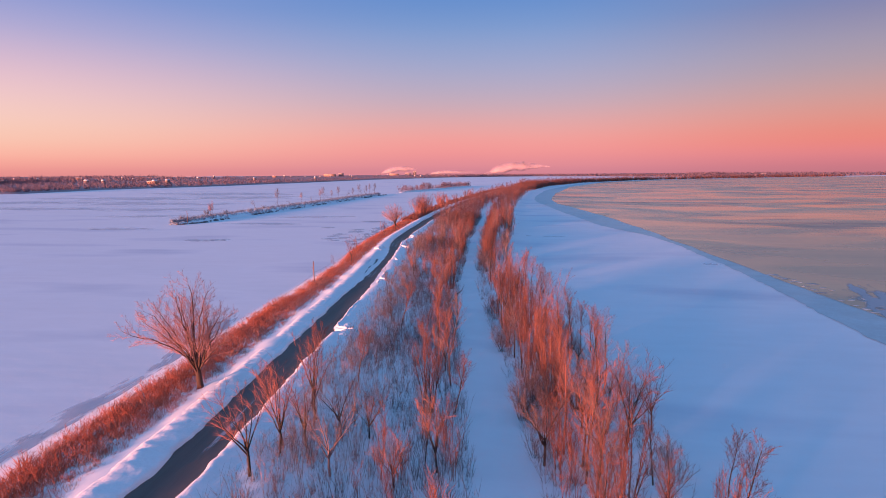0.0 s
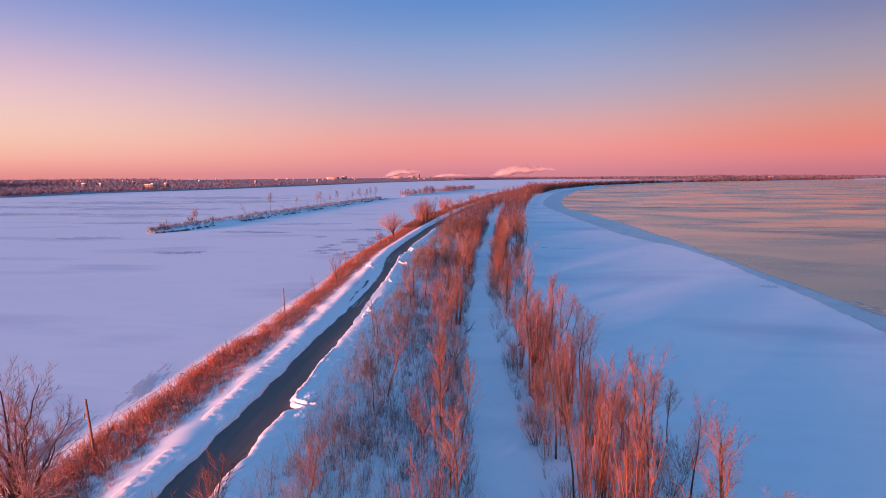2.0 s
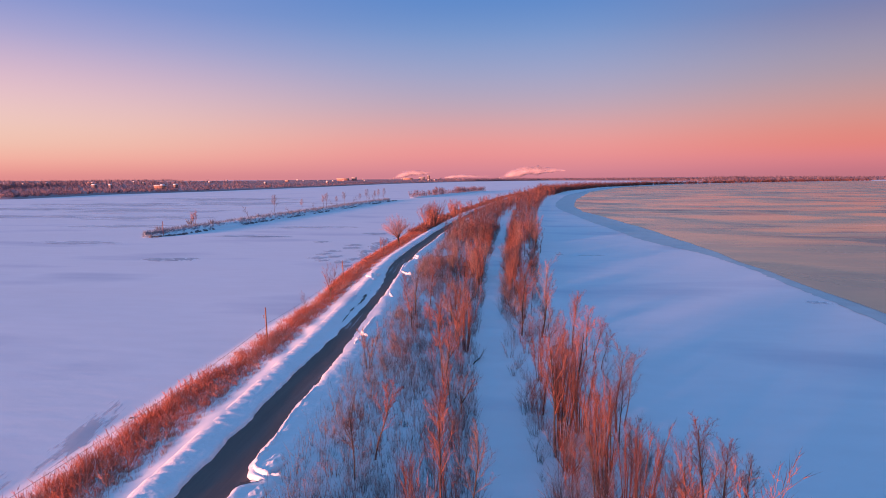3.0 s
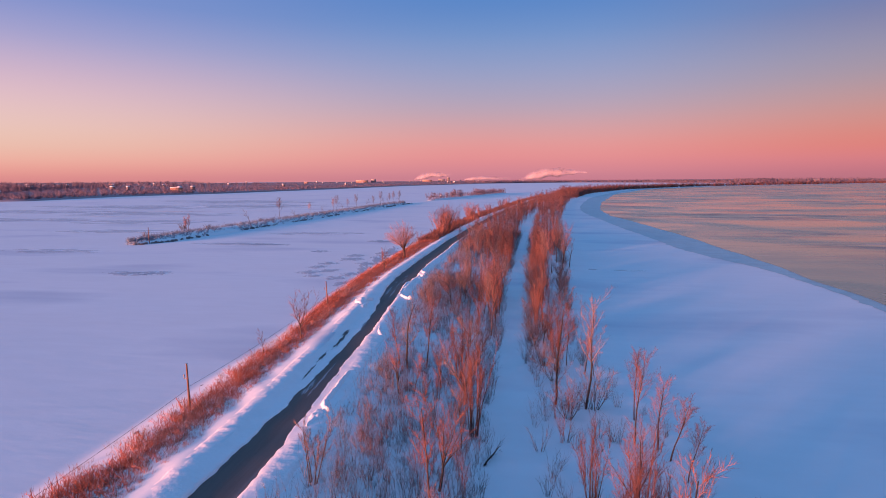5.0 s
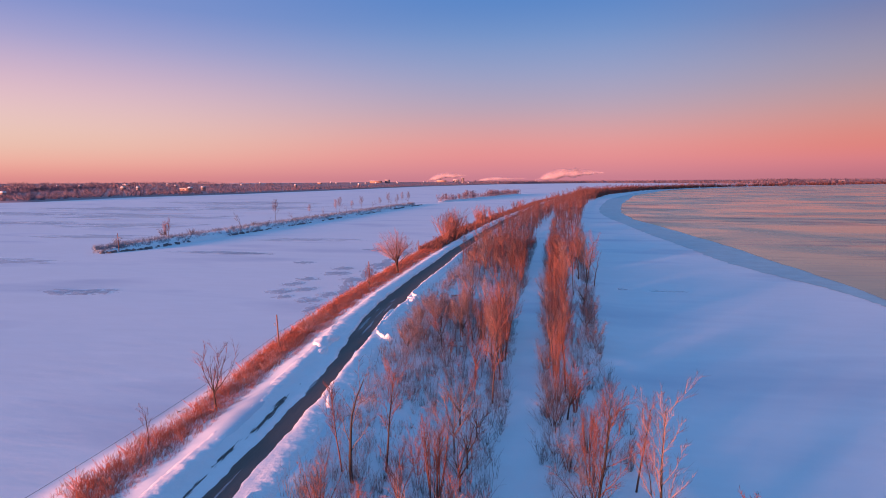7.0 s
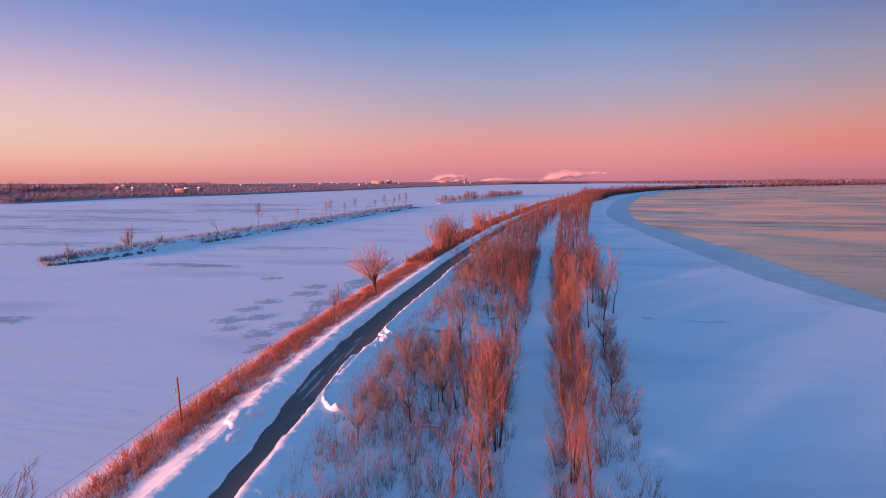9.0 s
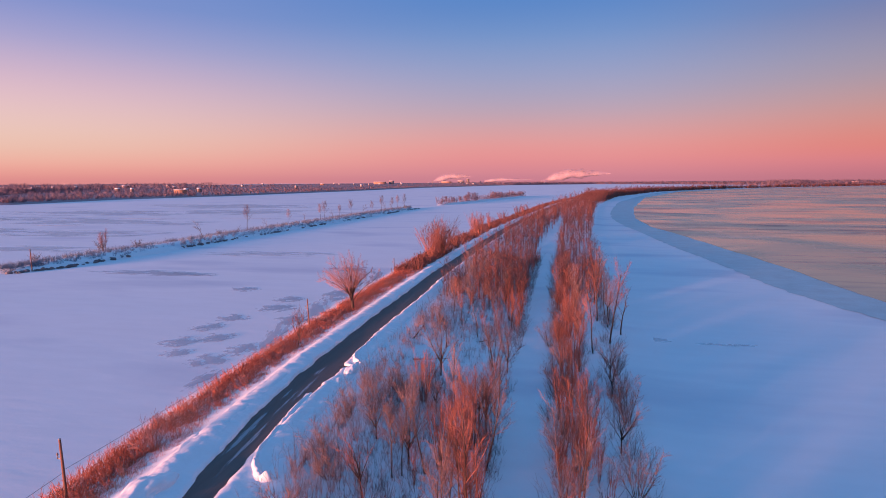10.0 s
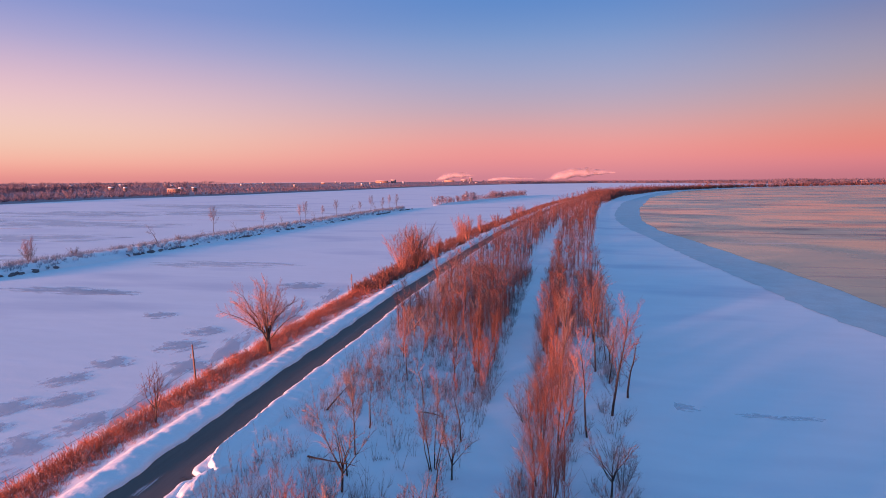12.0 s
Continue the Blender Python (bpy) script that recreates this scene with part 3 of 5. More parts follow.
row_y = np.concatenate([np.linspace(-600, 10, 25), np.arange(14, 330, 1.1), np.geomspace(331, 4700, 170)])
inner = np.concatenate([np.linspace(-24, -3.6, 26), [-3.2, -2.8, -2.3, 0, 2.3, 2.8, 3.2], np.linspace(3.6, 48, 54)])
cols = np.concatenate([[-4400, -2500, -1400, -800, -450, -250, -140, -80, -52, -36, -29], inner, [54, 62, 76, 100, 140, 210, 350, 700, 1400, 2600, 4400]])
sheet("ground", road_x(row_y)[:, None] + cols[None, :], row_y, ground_z, SNOW, "wind-smoothed snow over frozen ground and lake ice")

# the lake's ice, with its bluish rim along the snow
lake_y = np.concatenate([np.linspace(-600, 40, 20), np.arange(46, 420, 1.6), np.geomspace(424, 3300, 150)])
wob = 0.5 * lumps(lake_y, lake_y * 0.3, 6) + 0.8 * lumps(lake_y, lake_y, 21, 5)
fray = np.array([noise.noise((0, q / 4.0, 2)) + 0.6 * noise.noise((3, q / 1.7, 7)) for q in lake_y])
ri, ro = rim_in(lake_y) + wob * 0.7 + 0.9 * fray, rim_out(lake_y) + wob + 0.25 * fray[::-1]
fr = np.linspace(0, 1, 8)
sheet("rim_ice", ri[:, None] + (ro - ri + 1.5)[:, None] * fr[None, :], lake_y, lambda x, y: np.full_like(x, ICE + 0.06) + 0.02 * lumps(x, y, 3), RIM, "blue-grey bare ice rim along the snow")
reach = np.geomspace(1, 4000, 40) - 1
sheet("lake_ice", ro[:, None] + reach[None, :], lake_y, lambda x, y: np.full_like(x, ICE + 0.10), LAKE, "thin grey-brown lake ice with frost streaks")
ridge_y = lake_y[(lake_y > 30) & (lake_y < 300)]
ridge_c = ro[(lake_y > 30) & (lake_y < 300)]
prof = np.array([-0.35, -0.12, 0.1, 0.35])
sheet("frost_ridge", ridge_c[:, None] + prof[None, :] * 0.17, ridge_y, lambda x, y: np.where(np.abs(x - np.interp(y, ridge_y, ridge_c)) < 0.06, ICE + 0.125 + 0.05 * lumps(x, y, 2) + 0.05 * lumps(x, y, 9, 4), ICE + 0.05), CRACK, "white frost ridge where lake ice meets the rim")

# ---- road and its ploughed banks ----
road_y = np.concatenate([np.arange(-60, 420, 2.0), np.geomspace(422, 2600, 140)])
across = np.array([-2.75, -2.0, -1.0, 0, 1.0, 2.0, 2.75])
sheet("road", road_x(road_y)[:, None] + across[None, :], road_y, lambda x, y: 0.03 - 0.012 * np.abs(x - road_x(y)), ASPHALT, "narrow dark asphalt road cleared of snow")


def crumbly(x, y, size, seed):
    """Uneven relief at the vertices of a grid."""
    return np.array([noise.noise((p / size, q / size, seed)) for p, q in zip(x.ravel(), y.ravel())]).reshape(x.shape)


def bank(name, side, inner_off, width, high, label, seed, h, thin, notches=()):
    ys = np.concatenate([np.arange(-60, 330, 0.33), np.geomspace(331, 1900, 500)])
    ragged = 0.22 * lumps(ys, ys * 0.0, 1.3, seed) + 0.10 * lumps(ys, 0 * ys, 0.35, seed + 2) + 0.25 * lumps(ys, 0 * ys, 9, seed + 4)
    start = inner_off(ys) + ragged
    for at, deep in notches:
        start = start + deep * np.exp(-((ys - at) / 0.6) ** 2)
    f = np.array([0.0, 0.03, 0.10, 0.20, 0.34, 0.5, 0.62, 0.70, 0.78, 0.86, 1.0])
    h = np.array(h)
    u = start[:, None] + (width(ys) - start)[:, None] * f[None, :]
    xs = road_x(ys)[:, None] + side * u
    if side < 0:
        xs, h = xs[:, ::-1], h[::-1]
    rows, cols_n = xs.shape
    yy = np.repeat(ys[:, None], cols_n, 1)
    tall = high * (0.85 + 0.22 * lumps(ys, 0 * ys, 5.1, seed + 6) + 0.10 * lumps(ys, 0 * ys, 1.7, seed + 8))
    film = thin(ys)[:, None] * np.interp(np.abs(xs - road_x(ys)[:, None]), [2.2, 3.4], [1, 0])
    rim = np.where(h > 0.3, 1, 0)[None, :]
    zz = 0.04 + (h[None, :] * tall[:, None]) * (1 - 0.85 * film) + (1 - 0.9 * film) * rim * (0.06 * crumbly(xs, yy, 0.8, seed) + 0.06 * crumbly(xs, yy, 2.3, seed + 5))
    rough_side = np.interp(np.abs(xs - road_x(ys)[:, None]), [3.0, 4.0, 5.0, 5.6], [0, 1, 1, 0])
    zz = zz + rough_side * (0.10 * crumbly(xs, yy, 0.9, seed + 9) + 0.10 * crumbly(xs, yy, 0.4, seed + 11))
    v = np.stack([xs, yy, zz], -1).reshape(-1, 3)
    i = (np.arange(rows - 1)[:, None] * cols_n + np.arange(cols_n - 1)).reshape(-1, 1)
    return tagged(new(name, tri_mesh(name, v, i + np.array([[0, 1, cols_n + 1, cols_n]]), BANK, True)), label, kind="structure")


left_in = line((-60, 2.1), (102, 2.1), (114, 1.8), (124, 1.3), (136, 0.5), (150, 0.0), (162, 0.0), (170, 0.3), (178, 1.5), (186, 2.1), (1900, 2.1))
thin_west = line((-60, 0), (106, 0), (124, 1), (166, 1), (184, 0), (1900, 0))
thin_east = line((-60, 0), (104, 0), (116, 1), (138, 1), (156, 0), (1900, 0))
right_in = line((-60, 1.95), (78, 2.0), (82, 2.9), (86, 2.0), (120, 1.7), (200, 2.0), (203, 3.2), (207, 2.2), (1900, 2.1))
bank("snow_bank_west", -1, left_in, line((-60, 5.6), (1900, 5.6)), 0.68, "ploughed snow shoulder between the road and the red shrubs", 1.0, [-0.06, 0.42, 0.62, 0.72, 0.82, 0.95, 1.0, 0.94, 0.82, 0.66, -0.6], thin_west)
bank("snow_bank_east", 1, right_in, line((-60, 5.0), (1900, 5.0)), 0.55, "ploughed snow ridge between the road and the wood", 7.0, [-0.04, 0.5, 0.85, 1.0, 0.86, 0.7, 0.6, 0.54, 0.45, 0.32, -0.25], thin_east, [(82.8, 2.0), (206.4, 1.7)])


def snow_ridge(points, high):
    """A thin ridge of thrown-up snow that leaves the road's edge and curls towards the wood."""
    way = [Vector((float(road_x(y)) + off, y, 0)) for off, y in points]
    pts = []
    for k in range(len(way) - 1):
        p0, p1, p2, p3 = way[max(k - 1, 0)], way[k], way[k + 1], way[min(k + 2, len(way) - 1)]
        for f in np.arange(0, 1, 0.08):
            pts.append(0.5 * (2 * p1 + (p2 - p0) * f + (2 * p0 - 5 * p1 + 4 * p2 - p3) * f * f + (3 * p1 - p0 - 3 * p2 + p3) * f ** 3))
    v, q = [], []
    u = [-0.75, -0.42, -0.2, 0.0, 0.16, 0.36, 0.7]
    hh = [-0.3, 0.30, 0.78, 1.0, 0.80, 0.32, -0.3]
    for i, p in enumerate(pts):
        d = (pts[min(i + 1, len(pts) - 1)] - pts[max(i - 1, 0)]).normalized()
        side = Vector((d.y, -d.x, 0))
        end = min(1, i / 6, (len(pts) - 1 - i) / 6) ** 0.5
        for a, b in zip(u, hh):
            w = p + side * a * (0.9 + 0.35 * noise.noise((i * 0.21, a * 2, high)))
            base = float(ground_z(w.x, w.y)) + (0.16 if abs(w.x - float(road_x(w.y))) < 4.2 else 0.0)
            v.append((w.x, w.y, base + b * high * end * (0.9 + 0.5 * noise.noise((w.x * 1.4, w.y * 1.4, 3)) + 0.3 * noise.noise((w.x * 4, w.y * 4, 8)))))
    n = len(u)
    for i in range(len(pts) - 1):
        q += [(i * n + k, i * n + k + 1, (i + 1) * n + k + 1, (i + 1) * n + k) for k in range(n - 1)]
    ob = new("snow_ridge", tri_mesh("snow_ridge", v, q, BANK, True))
    return tagged(ob, "thin crumbly ridge of ploughed snow curling off the road", "snow ridge", "snow ridges along the road")


snow_ridge([(2.4, 104), (2.1, 96), (2.4, 89.5), (2.2, 86.2), (2.9, 84.4), (4.2, 83.7), (5.6, 83.9)], 0.55)
snow_ridge([(3.0, 136), (3.1, 130), (2.9, 126.5), (3.4, 124.4), (4.6, 123.0)], 0.45)
snow_ridge([(1.9, 197), (1.9, 191), (2.1, 186), (2.2, 182.4), (3.0, 180.0), (4.4, 178.3), (5.3, 178.8)], 0.55)
snow_ridge([(2.6, 222), (2.6, 216), (2.5, 212), (3.2, 209.2), (4.5, 207.8), (5.3, 208.8)], 0.55)
snow_ridge([(2.2, 172), (2.4, 164), (2.6, 158), (3.2, 154), (4.0, 152)], 0.35)


# ---- trees ----
def make_tree(name, kind, seed, height, x, y, label, group, bark=BARK, twig=TWIG, turn=0.0, thick=1.0):
    """One bare tree: trunk and crown."""
    (sv, st), (cv, ct), limbs = tree_arrays(kind, seed, height, thick)
    z = float(ground_z(x, y))
    ob = thing(name, x, y, z, label, "tree", group, turn)
    trunk = part("trunk", tri_mesh("trunk", sv, st, bark, True), ob)
    for lv, lt in limbs:
        part("limb", tri_mesh("limb", lv, lt, bark, True), trunk)
    part("crown", tri_mesh("crown", cv, ct, twig), ob)
    return ob


make_tree("bare_tree", "broad", 11, 12.8, -28.6, 60.5, "large bare spreading tree among red shrubs beside the road", "trees on the west bank", BARKLIGHT, TWIGROSE, 0, 1.0)
make_tree("bare_tree", "broad", 12, 11.9, -37.8, 241.0, "large bare spreading tree on the snowy bank beside the road", "trees on the west bank", BARKLIGHT, TWIGROSE, 8, 0.9)
make_tree("bare_tree", "spread", 13, 6.2, -38.3, 217.4, "small forking bare tree on the snowy shore bank", "trees on the west bank", BARKLIGHT, TWIG)
make_tree("bare_tree", "bush", 18, 3.6, -37.2, 183.0, "tall leafless bush on the snowy shore bank", "trees on the west bank", BARKLIGHT, TWIGROSE)
make_tree("bare_tree", "spread", 14, 7.8, -34.4, 151.6, "slim forking bare tree above red shrubs", "trees on the west bank", BARKLIGHT, TWIG)
make_tree("bare_tree", "snag", 16, 3.6, -37.2, 144.4, "thin bare sapling on the shore bank", "trees on the west bank", BARKLIGHT, TWIG)
for k, (x, y, h, kind) in enumerate([(-37.8, 316, 11.5, "sheaf"), (-34.9, 318, 13.0, "sheaf"), (-40.0, 321, 12.5, "sheaf"), (-36.5, 325, 13.5, "sheaf"), (-38.5, 333, 11.0, "sheaf"), (-36, 350, 7.5, "sheaf"), (-33, 384, 11.5, "sheaf"),
                                     (-31.5, 392, 11.0, "sheaf"), (-34, 402, 8, "sheaf"), (-30, 425, 7, "sheaf"), (-33, 445, 7.5, "upright"), (-28, 470, 8, "sheaf"), (-22, 520, 9, "sheaf"), (-19, 545, 8, "sheaf"), (-38, 300, 4.5, "sheaf"), (-36.5, 312, 5.5, "sheaf")]):
    make_tree("bare_tree", kind, 30 + k, h, x, y, "reddish bare many-stemmed tree on the causeway bank", "trees on the west bank", BARKLIGHT, TWIG, 40 * k, 1.3 if kind == "sheaf" else 1.9)

# templates that the wood's trees are copied from
WOOD = "bare reddish-brown tree in the snowy wood beside the road"
BELT = "tall bare tree in the narrow strip beside the snow track"
# templates with duller twigs; used partly as shaded copies of the reddish ones
DUSKY = (0, 2, 4, 6, 7, 8, 9, 14)
templates = []
for k, (kind, h, x, y, lab, bark) in enumerate([
        ("snag", 8.8, -15.5, 139.6, "crooked dark bare tree at the wood's edge", BARK), ("broom", 9.6, -5.7, 124.0, WOOD, BARKLIGHT), ("upright", 9.2, -6.0, 168.6, WOOD, BARK), ("upright", 8.0, -14.6, 56.0, WOOD, BARKLIGHT),
        ("snag", 5.4, -12.2, 228.4, "small dark leafless tree in the snowy clearing", BARK), ("upright", 10.5, -6.3, 175.4, WOOD, BARKLIGHT), ("clump", 7.5, -8.3, 214.5, WOOD, BARK), ("upright", 7.2, -15.6, 214.7, WOOD, BARK),
        ("upright", 11.4, 5.7, 132.4, BELT, BARK), ("bush", 5.2, 6.6, 132.4, "dark spreading leafless bush beside the snow track", BARK), ("upright", 11.5, 2.6, 133.5, BELT, BARK), ("broom", 10.0, 7.6, 68.0, BELT, BARKLIGHT), ("upright", 12.0, 7.8, 244.9, BELT, BARK), ("broom", 9.2, 2.4, 188.7, BELT, BARKLIGHT),
        ("spread", 7.6, -14.6, 208.6, "dark forking bare tree with a fine rounded crown", BARK), ("spread", 8.6, -13.5, 53.6, "forking bare tree with a reddish twiggy crown", BARK)]):
    templates.append(make_tree("bare_tree", kind, 60 + k, h, x, y, lab, "trees of the wood" if k < 8 or k > 13 else "trees of the strip", bark, TWIGDUSK if k in DUSKY else TWIG))

taken = [(t.matrix_basis.translation.x, t.matrix_basis.translation.y) for t in templates]


def free(x, y, gap):
    if any((x - a) ** 2 + (y - b) ** 2 < gap * gap for a, b in taken):
        return False
    taken.append((x, y))
    return True


def plant(ob, x, y, size, turn):
    m = pose(x, y, float(ground_z(x, y)), random.uniform(-3, 3), random.uniform(-3, 3), turn)
    c = copy_thing(ob, m)
    c.scale = (size * random.uniform(0.9, 1.15), size * random.uniform(0.9, 1.15), size)
    return c


random.seed(5)
for x, y, k, size in [(-16.0, 220.0, 4, 0.8), (-15.0, 211.0, 4, 0.7), (-6.7, 220.6, 4, 0.95), (-7.3, 210.4, 4, 0.8), (-10.5, 196.0, 2, 0.8), (9.5, 124.8, 10, 0.72), (11.4, 123.8, 10, 0.6),
                      (12.0, 121.5, 3, 0.75), (11.1, 65.0, 12, 1.0), (12.4, 61.8, 9, 1.2), (8.0, 87.7, 11, 1.0), (8.6, 230.0, 12, 0.95), (5.6, 223.8, 12, 0.8), (8.4, 259.1, 8, 0.9), (11.0, 236.0, 4, 1.4), (18.6, 38.5, 13, 0.72), (20.5, 41.0, 3, 0.85), (16.5, 56.5, 3, 0.85), (18.4, 63.5, 9, 0.75), (15.9, 66.5, 8, 0.72), (16.8, 77.0, 9, 0.6), (12.6, 118.0, 3, 0.62), (10.4, 130.0, 3, 0.85), (7.6, 206.0, 9, 0.55), (8.0, 214.5, 9, 0.6), (9.2, 240.5, 8, 0.7), (9.6, 250.0, 8, 0.75), (7.2, 197.0, 9, 0.5),
                      (0.5, 155.8, 9, 0.8), (1.6, 146.8, 9, 0.85), (2.8, 141.1, 9, 0.9), (-0.4, 173.8, 9, 0.8), (3.7, 129.5, 9, 0.8), (0.0, 176.8, 8, 0.55), (1.3, 177.9, 8, 0.62), (9.9, 64.2, 11, 1.0), (7.2, 59.0, 9, 0.9), (6.3, 58.6, 9, 0.8),
                      (12.1, 61.5, 9, 1.0), (14.4, 62.3, 10, 0.85), (6.2, 78.2, 8, 0.75), (4.6, 80.8, 9, 0.75), (6.9, 71.3, 8, 0.7), (-6.9, 175.1, 5, 0.8), (-8.6, 175.1, 2, 0.85), (-6.2, 176.6, 1, 0.8), (-7.8, 175.9, 2, 0.8),
                      (-13.8, 188.3, 2, 0.75), (-11.4, 184.3, 2, 0.8), (-13.9, 182.6, 7, 0.85), (-13.2, 183.2, 2, 0.6), (-10.2, 185.5, 1, 0.8), (-8.3, 185.6, 1, 0.9), (-6.3, 186.4, 2, 0.9), (-6.7, 200.4, 7, 0.8), (-16.9, 110.9, 6, 0.75),
                      (-11.0, 89.1, 3, 0.85), (-11.8, 85.4, 7, 0.8), (-4.5, 82.9, 5, 0.8), (-2.4, 80.9, 2, 0.85), (-1.6, 67.1, 5, 0.8), (-12.0, 64.7, 3, 0.75), (-14.7, 48.1, 3, 0.9), (21.7, 46.2, 3, 0.62), (6.7, 144.2, 10, 0.62), (7.8, 144.0, 3, 0.6), (3.2, 144.8, 13, 0.72), (4.6, 147.4, 12, 0.55), (14.5, 83.0, 10, 0.7), (15.6, 82.4, 3, 0.8), (17.0, 82.7, 7, 0.8), (5.7, 90.6, 9, 0.9), (9.6, 81.5, 11, 0.9), (-18.3, 242.3, 3, 0.8),
                      (-20.9, 184.2, 9, 0.62), (-21.2, 191.6, 9, 0.6), (-20.4, 197.6, 9, 0.62), (-17.6, 200.3, 9, 0.7), (-17.0, 188.2, 14, 0.62), (-19.0, 194.0, 9, 0.75), (-18.6, 180.2, 9, 0.66), (-15.4, 193.4, 14, 0.66), (-12.9, 196.7, 14, 0.72), (-13.1, 185.3, 14, 0.8), (-15.2, 178.6, 15, 0.7), (-18.9, 172.6, 14, 0.6),
                      (-7.5, 197.7, 14, 0.82), (-6.6, 205.0, 14, 0.78), (-14.9, 202.4, 15, 0.55), (-6.4, 213.4, 14, 0.85), (-0.7, 226.5, 9, 0.8), (0.5, 206.3, 9, 0.95), (0.4, 190.6, 9, 0.85), (0.2, 198.5, 14, 0.72), (7.0, 213.2, 14, 0.8), (7.4, 199.5, 9, 1.0), (6.0, 191.7, 14, 0.8), (6.6, 206.4, 14, 0.75), (10.0, 248.6, 14, 0.9), (6.4, 184.0, 9, 0.9),
                      (-14.5, 46.8, 15, 0.92), (-12.6, 48.2, 15, 0.8), (-10.3, 50.8, 14, 0.9), (-15.2, 42.5, 15, 0.95), (7.8, 49.7, 14, 1.1), (12.4, 48.5, 15, 1.05), (11.8, 55.9, 14, 1.1), (15.2, 52.6, 15, 1.05), (18.8, 57.5, 15, 0.8)]:
    taken.append((x, y))
    plant(templates[k], x, y, size, random.uniform(0, 360))

def arrays_of(ob):
    """A tree's trunk and crown as one set of arrays."""
    vs, ts, n = [], [], 0
    for ch in ob.children:
        me = ch.data
        v, t = np.empty(len(me.vertices) * 3, np.float32), np.empty(len(me.loops), np.int32)
        me.vertices.foreach_get("co", v)
        me.loops.foreach_get("vertex_index", t)
        vs.append(v.reshape(-1, 3))
        ts.append(t.reshape(-1, 3) + n)
        n += len(me.vertices)
    return np.concatenate(vs), np.concatenate(ts)


tree_forms = [arrays_of(t) for t in templates]
rest_wood, rest_strip = [], []
for _ in range(40000):
    if len(rest_wood) >= 34:
        break
    y = 27 + 240 * random.random() ** 1.05
    lo, hi = float(road_x(y)) + 8.5, float(path_x(y) - path_w(y)) - 0.9
    x = random.uniform(lo, hi)
    f = (x - lo) / (hi - lo)
    dense = 0.04 + 1.0 * max(0, (f - 0.55) / 0.45) + 0.45 * float(lumps(x, y, 8, 1.3))
    if 200 < y < 232:
        dense -= 0.66
    if 64 < y < 112 and 0.22 < f < 0.72:
        dense -= 0.28
    if y > 232 or 168 < y < 196:
        dense += 0.4 if y > 232 else 0.15 if f > 0.45 else -0.6
    if random.random() < dense and free(x, y, 1.7):
        k, size = random.choice([1, 15, 5, 3, 14, 15] if float(lumps(x, y, 7, 7)) > 0.12 else [2, 14, 7, 14, 2, 14, 15]), random.uniform(0.55, 0.98)
        # only dusky copies here: the wood's shade is put into their colour
        if 60 < y < 118 and f < 0.72:
            k = random.choice([2, 14, 7, 14])
        if len(taken) % 3 and y < 245:
            plant(templates[k], x, y, size, random.uniform(0, 360))
        else:
            rest_wood.append((x, y, float(ground_z(x, y)), random.uniform(0, 6.28), size, k))
for _ in range(40000):
    if len(rest_strip) >= 42:
        break
    y = 27 + 254 * random.random()
    lo, hi = float(path_x(y) + path_w(y)) + 1.1, float(belt_x(y)) - (0.8 if y < 150 else 2.0)
    if 162 < y < 262:
        hi = min(hi, lo + (3.0 if y < 206 else 4.0))
    x = random.uniform(lo, hi)
    f = (x - lo) / (hi - lo)
    dense = 0.85 - 0.7 * abs(f - 0.4) + 0.3 * float(lumps(x, y, 7, 4))
    if 105 < y < 155:
        dense -= 0.5
    dense = dense + 0.35 if 57 < y < 106 else dense * (0.75 if y > 62 else 0.45)
    if y > 160 and f > 0.6:
        dense -= 0.3
    if random.random() < dense and free(x, y, 1.6):
        k, size = random.choice([8, 9, 14, 9, 12] if f > 0.55 or f < 0.15 else [10, 11, 12, 13, 15, 13, 11]), random.uniform(0.62, 0.98) * (0.85 if 105 < y < 155 else 1) * (0.8 if f > 0.55 or y > 150 else 1)
        if len(taken) % 3 and y < 255:
            plant(templates[k], x, y, size, random.uniform(0, 360))
        else:
            rest_strip.append((x, y, float(ground_z(x, y)), random.uniform(0, 6.28), size, k))
scatter("wood_trees", tree_forms, [r for r in rest_wood if r[5] in DUSKY], TWIGDUSK, "dusky bare trees filling the snowy wood", "trees")
scatter("wood_trees", tree_forms, [r for r in rest_wood if r[5] not in DUSKY], TWIG, "bare reddish-brown trees filling the snowy wood", "trees")
scatter("strip_trees", tree_forms, [r for r in rest_strip if r[5] in (8, 9, 14)], TWIGDUSK, "dusky bare trees at the strip's shore side", "trees")
scatter("strip_trees", tree_forms, [r for r in rest_strip if r[5] not in (8, 9, 14)], TWIG, "bare reddish-brown trees filling the strip by the shore", "trees")

# ---- undergrowth ----
rng = np.random.default_rng(3)
shrubs = [shrub_arrays(k, 1.35, 6, 2, 0.95, 0.029) for k in range(7)]
farshrubs = [shrub_arrays(20 + k, 1.5, 8, 2, 0.6, 0.05) for k in range(5)]
lowgrass = [shrub_arrays(40 + k, 0.8, 9, 0, 0.6, 0.015) for k in range(5)]
stalks = [shrub_arrays(90 + k, 3.1, 3, 2, 0.30, 0.021) for k in range(7)]
thicket = [shrub_arrays(70 + k, 2.3, 9, 3, 0.55, 0.021) for k in range(6)]


